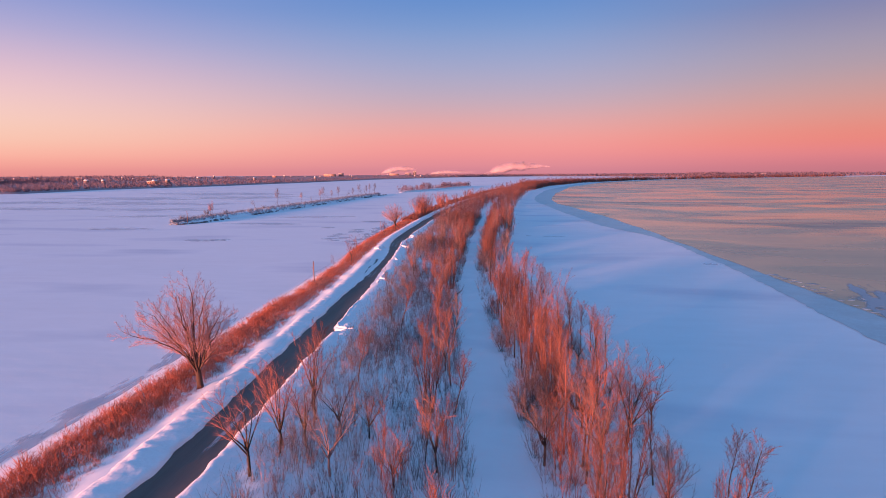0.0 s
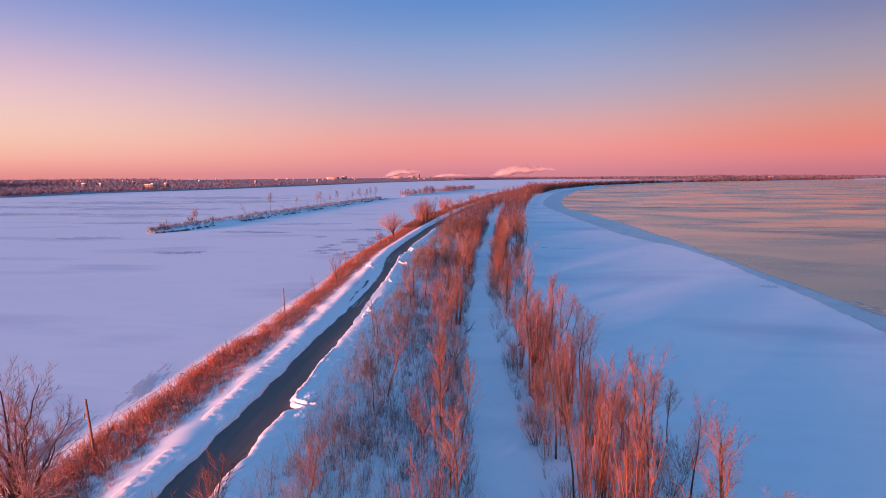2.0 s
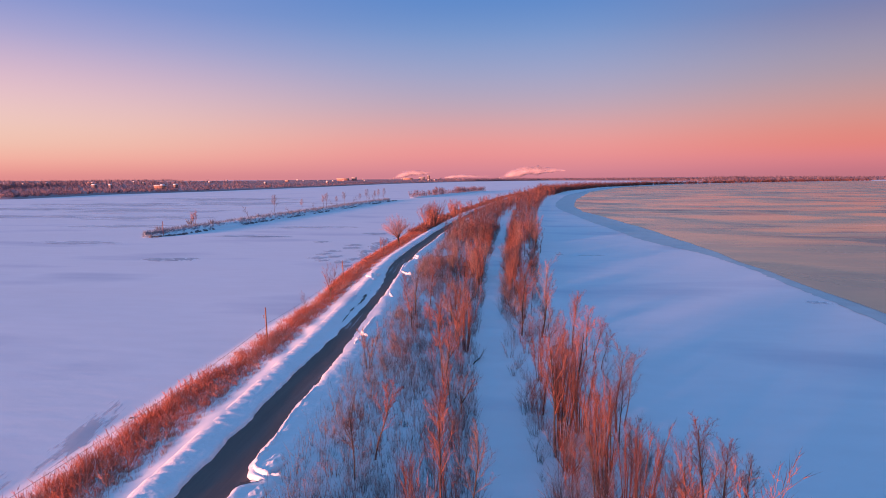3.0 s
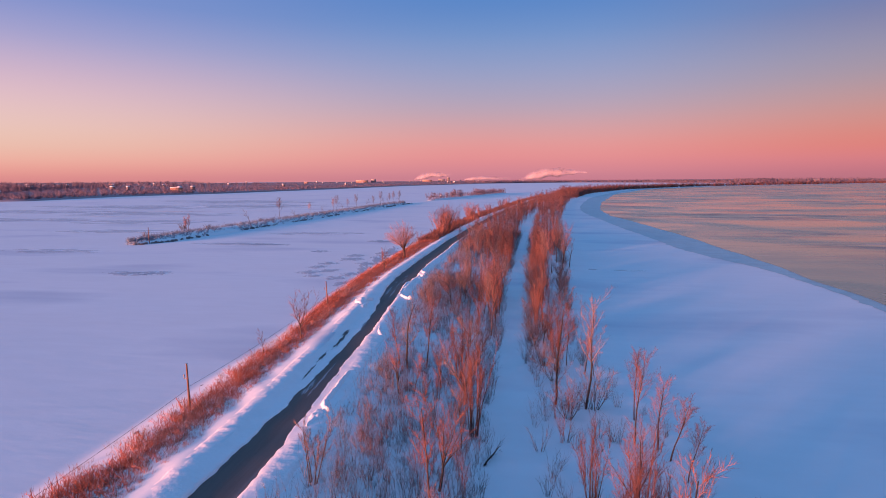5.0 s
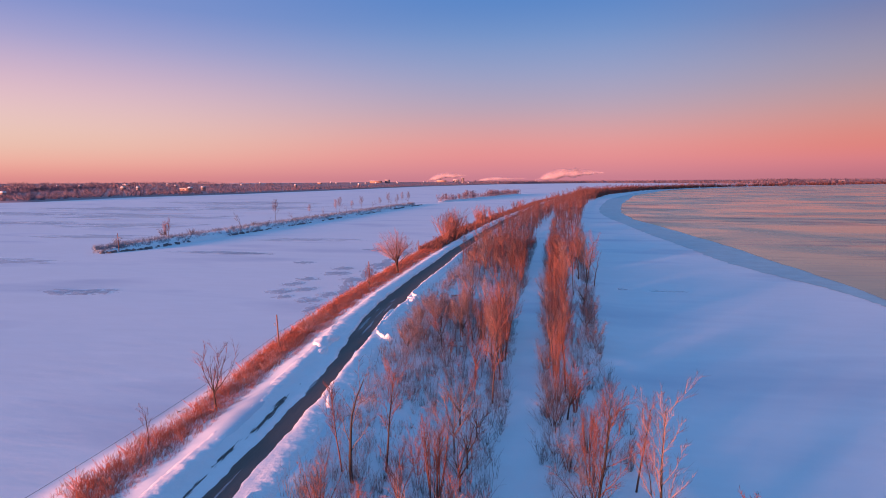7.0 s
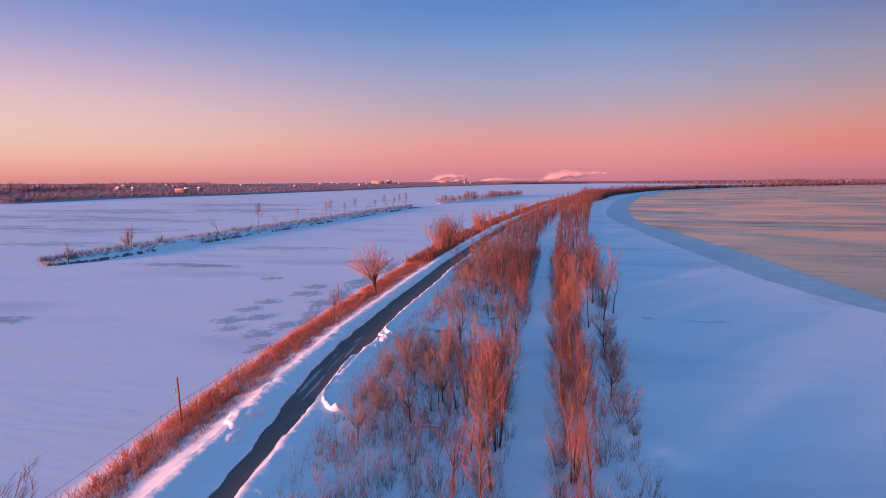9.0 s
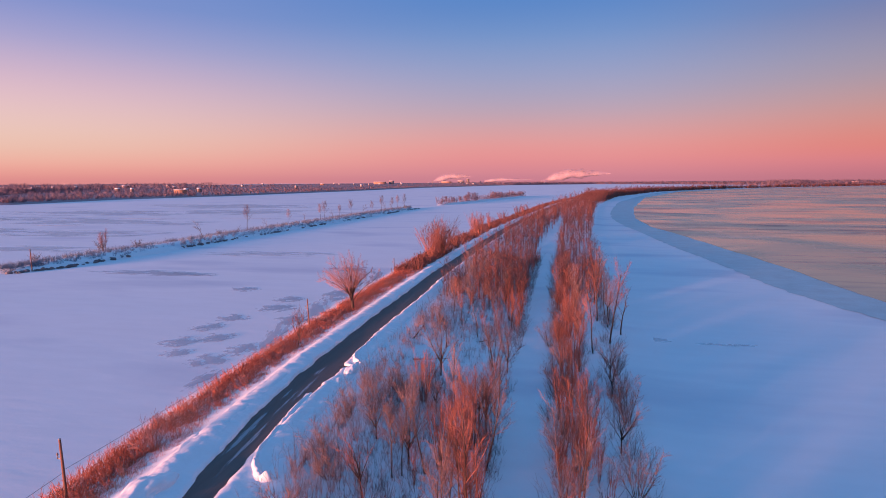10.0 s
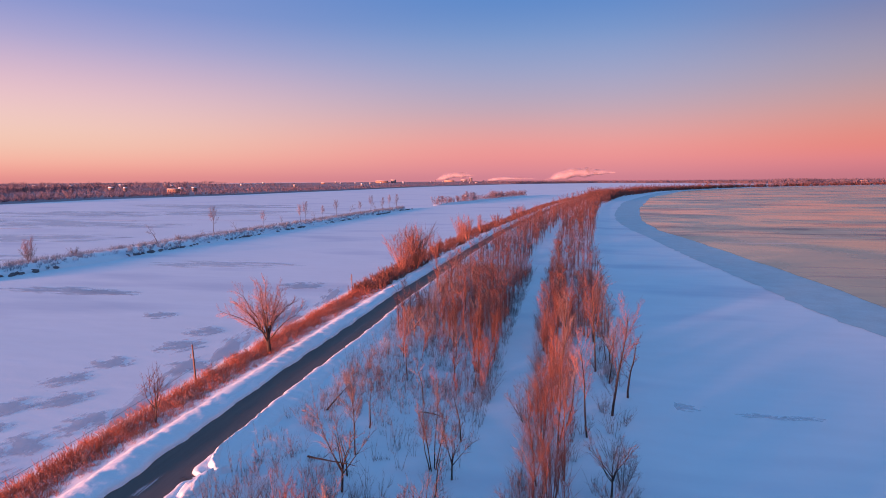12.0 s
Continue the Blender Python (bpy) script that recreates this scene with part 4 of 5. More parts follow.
def strewn(count, y0, y1, lo, hi, size, keep=None, bias=1.0, lower=False):
    rows = []
    while len(rows) < count:
        y = y0 + (y1 - y0) * rng.random() ** bias
        a, b = float(lo(y)), float(hi(y))
        x = rng.uniform(a, b)
        if keep and rng.random() > keep(x, y, (x - a) / (b - a)):
            continue
        rows.append((x, y, 0, rng.uniform(0, 6.28), rng.uniform(*size) * (min(1.0, 0.27 + 0.14 * (b - x)) if lower else 1.0), rng.integers(0, 50)))
    z = ground_z(np.array([r[0] for r in rows]), np.array([r[1] for r in rows]))
    return [(r[0], r[1], zz - 0.04, r[3], r[4], r[5]) for r, zz in zip(rows, z)]


west_lo, west_hi = lambda y: shore_x(y) + 1.6, lambda y: road_x(y) - 6.5
def hedge(x, y, f):
    """How thick the red shrubs stand: f runs from the lake side to the road side."""
    a, b = (0.12, 0.46) if 112 < y < 168 else (0.0, 0.14)
    return 0.06 + 0.95 * float(ease(a, b, f)) * (1 - 0.6 * float(ease(0.88, 1.0, f))) + 0.2 * float(lumps(x, y, 2.6, 6))


scatter("red_shrubs", shrubs, strewn(8700, 30, 290, lambda y: road_x(y) - (15.2 if y < 112 else 13.8), lambda y: road_x(y) - (6.3 if y < 168 else 5.7), (0.65, 1.3), hedge, 1.15, True), TWIGRED, "dense rust-red leafless shrubs along the road bank", "shrubs")
scatter("red_shrubs", farshrubs, strewn(2000, 290, 1000, lambda y: shore_x(y) + 2.5, west_hi, (0.9, 1.9), None, 1.4), TWIGMID, "dense rust-red leafless shrubs along the far causeway", "shrubs")
scatter("bank_brush", shrubs, strewn(1500, 30, 300, lambda y: shore_x(y) + 2.6, lambda y: road_x(y) - 8.0, (0.5, 1.1), lambda x, y, f: 0.6 + 0.5 * float(lumps(x, y, 3, 2)), 1.15), TWIGPALE, "pale pinkish leafless brush on the snowy shore bank", "brush")
scatter("shore_grass", lowgrass, strewn(2200, 30, 330, lambda y: shore_x(y) + 0.8, west_hi, (0.5, 1.2)), STRAW, "dry grass and stalks poking through bank snow", "grass")
wood_lo, wood_hi = lambda y: road_x(y) + 5.2, lambda y: path_x(y) - path_w(y) + 0.3
scatter("wood_undergrowth", thicket, strewn(650, 26, 330, wood_lo, wood_hi, (0.4, 1.0), lambda x, y, f: 0.45 + 0.6 * float(lumps(x, y, 6, 2)) + (0.35 if y > 235 else 0) - (0.3 if 203 < y < 230 and f > 0.3 else 0)), TWIGGREY, "grey-brown leafless brush in the snowy wood", "brush")
scatter("wood_edge_shrubs", thicket, strewn(820, 26, 330, lambda y: road_x(y) + 6.6, lambda y: road_x(y) + 14.0, (0.4, 1.0), lambda x, y, f: 0.75 - 0.6 * f + 0.55 * float(lumps(x, y, 6, 9)) - (0.35 if 213 < y < 228 else 0)), TWIGBROWN, "reddish leafless shrubs at the wood's edge", "shrubs")
scatter("wood_grass", lowgrass, strewn(1900, 40, 330, wood_lo, wood_hi, (0.5, 1.5), lambda x, y, f: 0.6 + 0.5 * float(lumps(x, y, 4, 5))), TWIGGREY, "dark dry stalks standing in the wood's snow", "grass")
# grey colour, thickest below y 112, stands in for shade low in the wood
scatter("wood_saplings", stalks, strewn(3500, 26, 330, wood_lo, wood_hi, (0.45, 1.2), lambda x, y, f: (0.95 if y < 112 else 0.42) + 0.3 * float(lumps(x, y, 8, 12)) - (0.15 if 203 < y < 230 else 0)), TWIGGREY, "thin grey leafless saplings standing in the wood's snow", "saplings")
strip_lo, strip_hi = lambda y: path_x(y) + path_w(y) - 0.2, lambda y: belt_x(y) + 0.6
scatter("strip_undergrowth", thicket, strewn(430, 26, 330, strip_lo, strip_hi, (0.5, 1.35), lambda x, y, f: 0.75 + 0.4 * float(lumps(x, y, 5, 8)) - (0.3 if 105 < y < 155 else 0)), TWIGGREY, "grey-brown leafless brush between snow track and shore", "brush")

wands = [shrub_arrays(120 + k, 5.2, 5, 9, 0.16, 0.024) for k in range(7)]
tangle = [shrub_arrays(140 + k, 2.7, 7, 4, 0.8, 0.016) for k in range(6)]
scatter("strip_saplings", wands, strewn(240, 26, 330, lambda y: strip_lo(y) + 1.0, lambda y: np.minimum(strip_lo(y) + 5.5, strip_hi(y) - 1.5), (0.55, 1.2), lambda x, y, f: 0.95 - 1.3 * abs(f - 0.45) + 0.3 * float(lumps(x, y, 9, 21)) - (0.75 if 104 < y < 182 else 0)), TWIGWAND, "rust-red upright saplings crowding the strip", "saplings")
scatter("wood_wands", wands, strewn(180, 26, 330, lambda y: wood_lo(y) + 0.45 * (wood_hi(y) - wood_lo(y)), lambda y: wood_hi(y) - 0.8, (0.5, 1.15), lambda x, y, f: 0.15 + 0.5 * f + 0.75 * float(lumps(x, y, 8, 1.3)) - (0.5 if 200 < y < 230 else 0)), TWIGWAND, "rust-red upright saplings at the wood's track side", "saplings")
scatter("strip_bushes", tangle, strewn(260, 26, 330, strip_lo, lambda y: strip_lo(y) + 1.8, (0.5, 1.2), lambda x, y, f: 0.6 + 0.5 * float(lumps(x, y, 6, 31))), TWIGDARK, "dark leafless bushes lining the snow track", "bushes")
scatter("strip_bushes", tangle, strewn(130, 26, 330, lambda y: strip_hi(y) - 2.2, strip_hi, (0.6, 1.3), lambda x, y, f: 0.5 + 0.6 * float(lumps(x, y, 7, 33)) - (0.5 if 96 < y < 150 else 0)), TWIGDARK, "dark leafless bushes at the shore snow", "bushes")
scatter("wood_bushes", tangle, strewn(220, 26, 330, lambda y: wood_hi(y) - 3.0, wood_hi, (0.5, 1.15), lambda x, y, f: 0.5 + 0.6 * float(lumps(x, y, 6, 37)) - (0.35 if 200 < y < 230 else 0)), TWIGDARK, "dark leafless bushes at the wood's track side", "bushes")
scatter("wood_bushes", tangle, strewn(300, 26, 330, lambda y: road_x(y) + 7.0, lambda y: road_x(y) + 17.0, (0.5, 1.1), lambda x, y, f: 0.5 + 0.7 * float(lumps(x, y, 6, 9)) - (0.5 if 203 < y < 232 else 0) - (0.35 if y < 100 else 0)), TWIGBROWN, "mauve-brown leafless bushes of the roadside thicket", "bushes")
scatter("wood_bushes", tangle, strewn(110, 170, 206, lambda y: road_x(y) + 6.5, lambda y: road_x(y) + 17.0, (0.7, 1.35), lambda x, y, f: 0.7 - 0.5 * f + 0.5 * float(lumps(x, y, 5, 9))), TWIGDARK, "dark leafless bushes crowding the roadside thicket", "bushes")
scatter("wood_bushes", tangle, strewn(170, 188, 236, lambda y: road_x(y) + 7.0, lambda y: wood_hi(y) - 2.0, (0.45, 1.0), lambda x, y, f: 0.45 + 0.6 * float(lumps(x, y, 6, 4)) - (0.25 if 208 < y < 230 else 0)), TWIGBROWN, "mauve-brown leafless bushes scattered in the snowy clearing", "bushes")

# ---- the causeway's far woods ----
fartrees = [light_tree(200 + k, 8.5, 10) for k in range(9)]
scatter("causeway_wood", fartrees, strewn(520, 255, 900, wood_lo, lambda y: wood_hi(y) - 1.6, (0.4, 0.9), None, 1.5), TWIGDARK, "dark bare trees of the far causeway wood", "trees")
scatter("causeway_wood", fartrees, strewn(560, 255, 900, wood_lo, lambda y: wood_hi(y) - 1.6, (0.5, 1.0), lambda x, y, f: 0.5 + float(lumps(x, y, 9, 3)), 1.5), TWIGMID, "reddish bare trees crowding the far causeway", "trees")
scatter("causeway_strip", fartrees, strewn(280, 262, 900, lambda y: strip_lo(y) + 1.2, strip_hi, (0.4, 0.95), None, 1.5), TWIGDARK, "dark bare trees between track and lake", "trees")
scatter("causeway_strip", fartrees, strewn(330, 262, 900, lambda y: strip_lo(y) + 1.6, lambda y: strip_hi(y) - 1.5, (0.5, 1.0), None, 1.5), TWIGMID, "reddish bare trees between track and lake", "trees")
scatter("causeway_wood", fartrees, strewn(330, 430, 1000, wood_lo, lambda y: strip_hi(y) - 1.0, (0.9, 1.4), lambda x, y, f: 1.0 if abs(x - float(path_x(y))) > 1.6 else 0.0, 1.2), TWIGMID, "tall reddish bare trees of the far causeway", "trees")
scatter("causeway_far_wood", fartrees, strewn(520, 880, 2800, lambda y: road_x(y) + 4, lambda y: belt_x(y) - 2, (1.1, 1.7), None, 1.3), TWIGMID, "reddish bare trees on the distant curve of the causeway", "trees")

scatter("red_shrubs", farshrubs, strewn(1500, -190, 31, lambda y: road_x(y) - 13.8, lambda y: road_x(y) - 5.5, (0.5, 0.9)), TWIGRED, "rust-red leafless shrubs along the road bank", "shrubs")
# the causeway behind the camera's start: unseen trees added to shade the east snow
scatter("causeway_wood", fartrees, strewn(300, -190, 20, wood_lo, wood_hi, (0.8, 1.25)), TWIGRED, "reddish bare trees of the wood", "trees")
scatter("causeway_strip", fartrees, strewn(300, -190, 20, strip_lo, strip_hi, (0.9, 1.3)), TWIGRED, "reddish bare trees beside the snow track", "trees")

# ---- poles and their cable ----
def pole_at(x, y, h, lean):
    ob = thing("utility_pole", x, y, float(ground_z(x, y)), "weathered wooden utility pole with a small iron bracket", "pole", "poles along the shore")
    s = Shape()
    s.tube([(0, 0, -0.4), (lean * 0.5, 0, h * 0.5), (lean, 0, h)], [0.125, 0.11, 0.09], 10)
    part("post", tri_mesh("post", *s.arrays(), POLEWOOD, True), ob)
    s = Shape()
    s.box(-0.42 + lean * 0.7, -0.035, h * 0.68, 0.1 + lean * 0.7, 0.035, h * 0.68 + 0.07)
    s.box(-0.42 + lean * 0.7, -0.035, h * 0.68, -0.36 + lean * 0.7, 0.035, h * 0.68 + 0.32)
    bracket = part("bracket", tri_mesh("bracket", *s.arrays(), IRON), ob, "galvanised iron bracket")
    s = Shape()
    s.tube([(-0.39 + lean * 0.7, 0, h * 0.68 + 0.3), (-0.39 + lean * 0.7, 0, h * 0.68 + 0.36), (-0.39 + lean * 0.7, 0, h * 0.68 + 0.5)], [0.05, 0.09, 0.04], 8)
    part("insulator", tri_mesh("insulator", *s.arrays(), FACADE, True), bracket, "pale ceramic insulator")
    s = Shape()
    s.tube([(lean, 0, h), (lean, 0, h + 0.04)], [0.12, 0.11], 10)
    part("cap", tri_mesh("cap", *s.arrays(), IRON), ob, "flat iron cap")
    return ob


poles = [(-34.0, 25.0, 5.3, -0.2), (-34.2, 74.0, 5.4, -0.45), (-36.3, 125.3, 5.2, -0.1), (-38.6, 174.8, 5.2, -0.2), (-41.6, 229.2, 5.3, -0.25), (-43.2, 290.6, 4.2, -0.1), (-43.5, 352, 4.2, 0.1)]
for x, y, h, lean in poles:
    pole_at(x, y, h, lean)
for (x0, y0, h0, _), (x1, y1, h1, _) in zip(poles[1:4], poles[2:5]):
    s = Shape()
    za, zb = float(ground_z(x0, y0)) + 2.6, float(ground_z(x1, y1)) + 2.4
    pts = [(x0 - 0.15 + (x1 - x0) * f, y0 + (y1 - y0) * f, za + (zb - za) * f - 1.1 * 4 * f * (1 - f) * 0.5) for f in np.linspace(0, 1, 15)]
    s.tube(pts, [0.015] * len(pts), 5)
    tagged(new("cable", tri_mesh("cable", *s.arrays(), CABLE, True)), "thin black cable slung between wooden poles", "cable", "cables along the shore")


# ---- stones, snow heaps, bare ice ----
def lump_mesh(name, mat, seed, size, subdiv=2, rough=0.35):
    bm = bmesh.new()
    bmesh.ops.create_icosphere(bm, subdivisions=subdiv, radius=1.0)
    for v in bm.verts:
        n = noise.noise(v.co * 1.3 + Vector((seed * 3.1, 0, 0))) + 0.5 * noise.noise(v.co * 3.1 + Vector((0, seed * 1.7, 0)))
        v.co = v.co * (1 + rough * n)
        v.co = Vector((v.co.x * size[0], v.co.y * size[1], max(v.co.z, -0.35) * size[2]))
    me = bpy.data.meshes.new(name)
    bm.to_mesh(me)
    bm.free()
    me.materials.append(mat)
    for f in me.polygons:
        f.use_smooth = mat is not ROCK
    return me


rocks = [lump_mesh("rock", ROCK, k, (0.6, 0.8, 0.45), 1, 0.5) for k in range(5)]
random.seed(8)
for k in range(30):
    y = random.uniform(95, 265)
    x = float(shore_x(y)) + random.uniform(0.3, 3.2)
    ob = new("rock", rocks[k % 5])
    size = random.uniform(0.3, 0.75)
    ob.matrix_basis = pose(x, y, float(ground_z(x, y)) - 0.08, random.uniform(-15, 15), 0, random.uniform(0, 360)) @ Matrix.Diagonal((size, size, size, 1))
    tagged(ob, "grey rock half sunk in snow on the shore", "rock", "rocks along the west shore")
for k, (x, y, size) in enumerate([(-31.6, 174.5, (1.5, 3.2, 0.85)), (-30.4, 170.2, (0.9, 2.2, 0.5)), (-18.7, 85.4, (0.9, 1.9, 0.62)), (-18.2, 81.4, (0.8, 1.1, 0.4)),
                                  (-25.4, 205.6, (0.9, 2.0, 0.65)), (-25.8, 201.0, (0.8, 1.3, 0.4)), (-21.0, 122.0, (0.7, 2.0, 0.45)), (-33.0, 183.0, (1.0, 2.6, 0.4))]):
    ob = new("snowdrift", lump_mesh("snowdrift", BANK, 20 + k, size, 4, 0.4))
    ob.location = (x, y, 0.1)
    tagged(ob, "lumpy drift of ploughed snow beside the road", "snowdrift", "snowdrifts along the road")


def patch(name, x, y, rx, ry, z, mat, label, category, seed, group=""):
    """A flat, slightly domed patch: a unit disc, scaled."""
    n = 28
    v = [(0, 0, 0.012)] + [(f * math.cos(2 * math.pi * k / n), f * math.sin(2 * math.pi * k / n), 0.012 * (1 - f) - 0.003) for f in (0.5, 1.0) for k in range(n)]
    t = []
    for k in range(n):
        j = (k + 1) % n
        t += [(0, 1 + k, 1 + j), (1 + k, 1 + n + k, 1 + n + j), (1 + k, 1 + n + j, 1 + j)]
    ob = new(name, tri_mesh(name, v, t, mat, True))
    ob.location, ob.scale = (x, y, z), (rx * 1.45, ry * 1.45, 1)
    ob.rotation_euler[2] = 0.3 * math.sin(seed * 5.1) * min(1, ry / rx)
    return tagged(ob, label, category, group)


ICEP = "wind-bared blue-grey ice patch in the lake snow"
for k, (x, y, rx, ry) in enumerate([(-46.4, 205, 1.0, 3.5), (-48.2, 219, 2.2, 3), (-49.0, 238, 2.6, 4), (-49.5, 262, 2.4, 6), (-60.9, 237.5, 2.6, 1.6), (-61.6, 230, 2.4, 1.7), (-56, 224, 2.6, 1.6), (-60.6, 220.7, 2.8, 1.5), (-56.4, 247.2, 3.2, 2.0),
                                    (-50.0, 212.7, 2.6, 1.8), (-74, 265.3, 3.2, 1.4), (-58, 256, 3.0, 1.6), (-115, 284, 15, 2.0), (-109, 212, 6, 1.6), (-102, 214, 4, 1.8), (-102, 284, 8, 1.4), (-57, 215, 2.0, 1.2), (-60, 300, 5, 2.4), (-40.9, 60, 1.6, 8), (-40.6, 46, 1.8, 7), (-41.6, 78, 1.2, 7), (-42.2, 94, 1.3, 7), (-46.6, 226, 1.6, 9), (-47.4, 246, 1.9, 11), (-47.8, 268, 2.0, 12), (-47.6, 288, 1.8, 10)]):
    patch("ice_patch", x, y, rx * 1.05, ry * (1.7 if ry < rx else 1.0), ICE + 0.075, ICEDARK, ICEP, "ice patch", k * 1.3, "ice patches on the west lake")
for k, (x, y, rx, ry) in enumerate([(-300, 470, 70, 24), (-235, 392, 40, 15), (-370, 560, 80, 30), (-260, 590, 70, 34), (-205, 330, 26, 9), (-330, 400, 60, 14), (-420, 480, 60, 24), (-330, 690, 90, 40), (-170, 255, 16, 5), (-100, 330, 20, 6)]):
    patch("ice_patch", x, y, rx, ry, ICE + 0.07, FARICE, "greyish wind-bared ice far out on the lake", "ice patch", 80 + k * 1.7, "ice patches on the west lake")
for k, (x, y, rx, ry) in enumerate([(-283.7, 500, 26, 2.6), (-290, 434, 14, 2.0), (-215, 512, 22, 2.2), (-310, 402, 10, 2.0)]):
    patch("snow_streak", x, y, rx, ry, ICE + 0.10, DRIFTLINE, "pale drift line of snow on the lake ice", "snow streak", 120 + k, "drift lines on the west lake")
for k, (x, y, rx, ry) in enumerate([(16.1, 235.2, 1.8, 0.7), (24.8, 234.0, 1.3, 0.4), (27.3, 233.7, 0.9, 0.3), (29.6, 234.1, 1.2, 0.35), (63.2, 166.0, 1.5, 0.9)]):
    patch("ice_patch", x, y, rx * 1.5, ry * 1.6, ICE + 0.09, FARICE, "shallow grey scrape in the shore snow", "ice patch", 50 + k, "scrapes in the east snow")
random.seed(21)
for k in range(25):
    if 5 < k < 14:
        continue
    y, off = (random.uniform(48, 60), random.uniform(0.2, 0.7)) if k < 3 else (random.uniform(196, 214), random.uniform(-1.2, 1.6)) if k > 21 else (random.uniform(120, 205), random.uniform(-1.3, 0.8))
    ob = patch("snow_streak", float(road_x(y)) + off, y, random.uniform(0.12, 0.3) * (1 if k < 22 else 0.6), random.uniform(2.0, 5.5) * (1 if k < 22 else 0.3), 0.055, STREAK, "thin packed snow streak on the asphalt", "snow streak", k * 2.1, "snow streaks on the road")
    ob.rotation_euler[2] = math.atan2(-(float(road_x(y + 2)) - float(road_x(y - 2))), 4)

random.seed(23)
for k in range(20):
    west = k < 13
    y = random.uniform(126, 172) if west else random.uniform(114, 144)
    off = random.uniform(-2.5, -1.2) if west else random.uniform(2.0, 2.7)
    ob = patch("bare_patch", float(road_x(y)) + off, y, random.uniform(0.16, 0.34), random.uniform(1.4, 4.2), 0.125, BAREROAD, "dark bare asphalt showing through packed snow", "bare patch", k * 1.9, "bare patches on the road")
    ob.rotation_euler[2] = math.atan2(-(float(road_x(y + 2)) - float(road_x(y - 2))), 4)

for off, y in ((3.1, 82.8), (3.0, 206.4)):
    patch("bare_patch", float(road_x(y)) + off, y, 0.85, 0.36, 0.16, BAREROAD, "dark bare asphalt in a gap of the snow ridge", "bare patch", 3.0, "bare patches on the road")

# broken plates of lake ice along the rim
patch("ice_patch", 78.5, 112, 6.5, 24, ICE + 0.115, TEALICE, "rough blue-grey broken ice beside the rim", "ice patch", 70, "ice patches along the rim")
random.seed(44)
for k in range(56):
    y = random.uniform(92, 150)
    x = float(rim_out(y)) + 0.9 + random.uniform(0, 1) ** 1.4 * 13 * max(0.1, 1 - max(0, y - 108) / 48)
    n = random.choice([4, 5, 5, 6])
    r = random.uniform(0.35, 1.2)
    ring = [(r * random.uniform(0.7, 1.2) * math.cos(6.283 * q / n) * 0.8, r * random.uniform(0.7, 1.2) * math.sin(6.283 * q / n) * 1.4) for q in range(n)]
    v = [(a, e, 0.0) for a, e in ring] + [(a * 0.94, e * 0.94, 0.05) for a, e in ring]
    t = [(n, n + q, n + q + 1) for q in range(1, n - 1)]
    for q in range(n):
        j = (q + 1) % n
        t += [(q, j, n + j), (q, n + j, n + q)]
    ob = new("ice_plate", tri_mesh("ice_plate", v, t, PLATE))
    ob.matrix_basis = pose(x, y, ICE + 0.095, random.uniform(-2, 2), random.uniform(-2, 2), random.uniform(0, 360))
    tagged(ob, "broken blue-grey plate of lake ice", "ice plate", "ice plates along the rim")

# fallen branches on the snow
for x, y, turn, long in [(-21.4, 222.2, 82, 5.5), (-11.6, 226.0, -50, 5.0), (-4.2, 118.5, 75, 3.0), (-19.2, 212.4, -40, 7.0)]:
    sh = Shape()
    rg = np.random.default_rng(int(abs(x) * 10))
    grow(sh, sh, rg, Vector((0, 0, 0.15)), Vector((0.95, 0, 0.22)), long, 0.09, 0, [(6, 0.05, -0.03, 6, 0.7, 0.30, 0.3), (3, 0.1, 0, 3, 0.6, 0.4, 0.3), (0.014, 1, 0.1)])
    ob = new("fallen_branch", tri_mesh("fallen_branch", *sh.arrays(), BARK))
    ob.matrix_basis = pose(x, y, float(ground_z(x, y)), 0, 0, turn)
    tagged(ob, "dark broken branch lying on the snow", "branch", "fallen branches")


# ---- the breakwater islands ----
def islet(name, ends, half, top, label):
    (x0, y0), (x1, y1) = ends
    n, f = 160, np.linspace(0, 1, 160)
    dx, dy = x1 - x0, y1 - y0
    length = math.hypot(dx, dy)
    nx, ny = dy / length, -dx / length
    prof_u = np.array([-1.0, -0.8, -0.4, 0, 0.4, 0.75, 0.92, 1.0])
    prof_h = np.array([-0.1, 0.25, 0.8, 1.0, 0.9, 0.65, 0.3, -0.15])
    taper = np.minimum(1, np.minimum(f, 1 - f) * 14) ** 0.6
    w = half * taper * (1 + 0.25 * lumps(f * 60, f * 0, 1.5)) + 0.2
    px, py = x0 + dx * f + 0.5 * lumps(f * 30, f, 3), y0 + dy * f
    xs, ys = px[:, None] + nx * w[:, None] * prof_u, py[:, None] + ny * w[:, None] * prof_u
    zs = ICE + prof_h[None, :] * (top * (0.3 + 0.7 * taper))[:, None] + 0.15 * lumps(xs, ys, 1.2) + 0.1 * lumps(xs, ys, 3, 2)
    i = (np.arange(n - 1)[:, None] * 8 + np.arange(7)).reshape(-1, 1)
    me = tri_mesh(name, np.stack([xs, ys, zs], -1).reshape(-1, 3), i + np.array([[0, 1, 9, 8]]), SNOW, True)
    return tagged(new(name, me), label, kind="structure")


islet("islet_1", ((-157, 276), (-131, 668)), 10.0, 1.7, "long low snowy breakwater islet on the frozen lake")
islet("islet_2", ((-117, 735), (-44, 1075)), 9.0, 1.7, "low snowy islet with a row of bare trees")


def along(ends, f, off):
    (x0, y0), (x1, y1) = ends
    length = math.hypot(x1 - x0, y1 - y0)
    return x0 + (x1 - x0) * f + (y1 - y0) / length * off, y0 + (y1 - y0) * f - (x1 - x0) / length * off


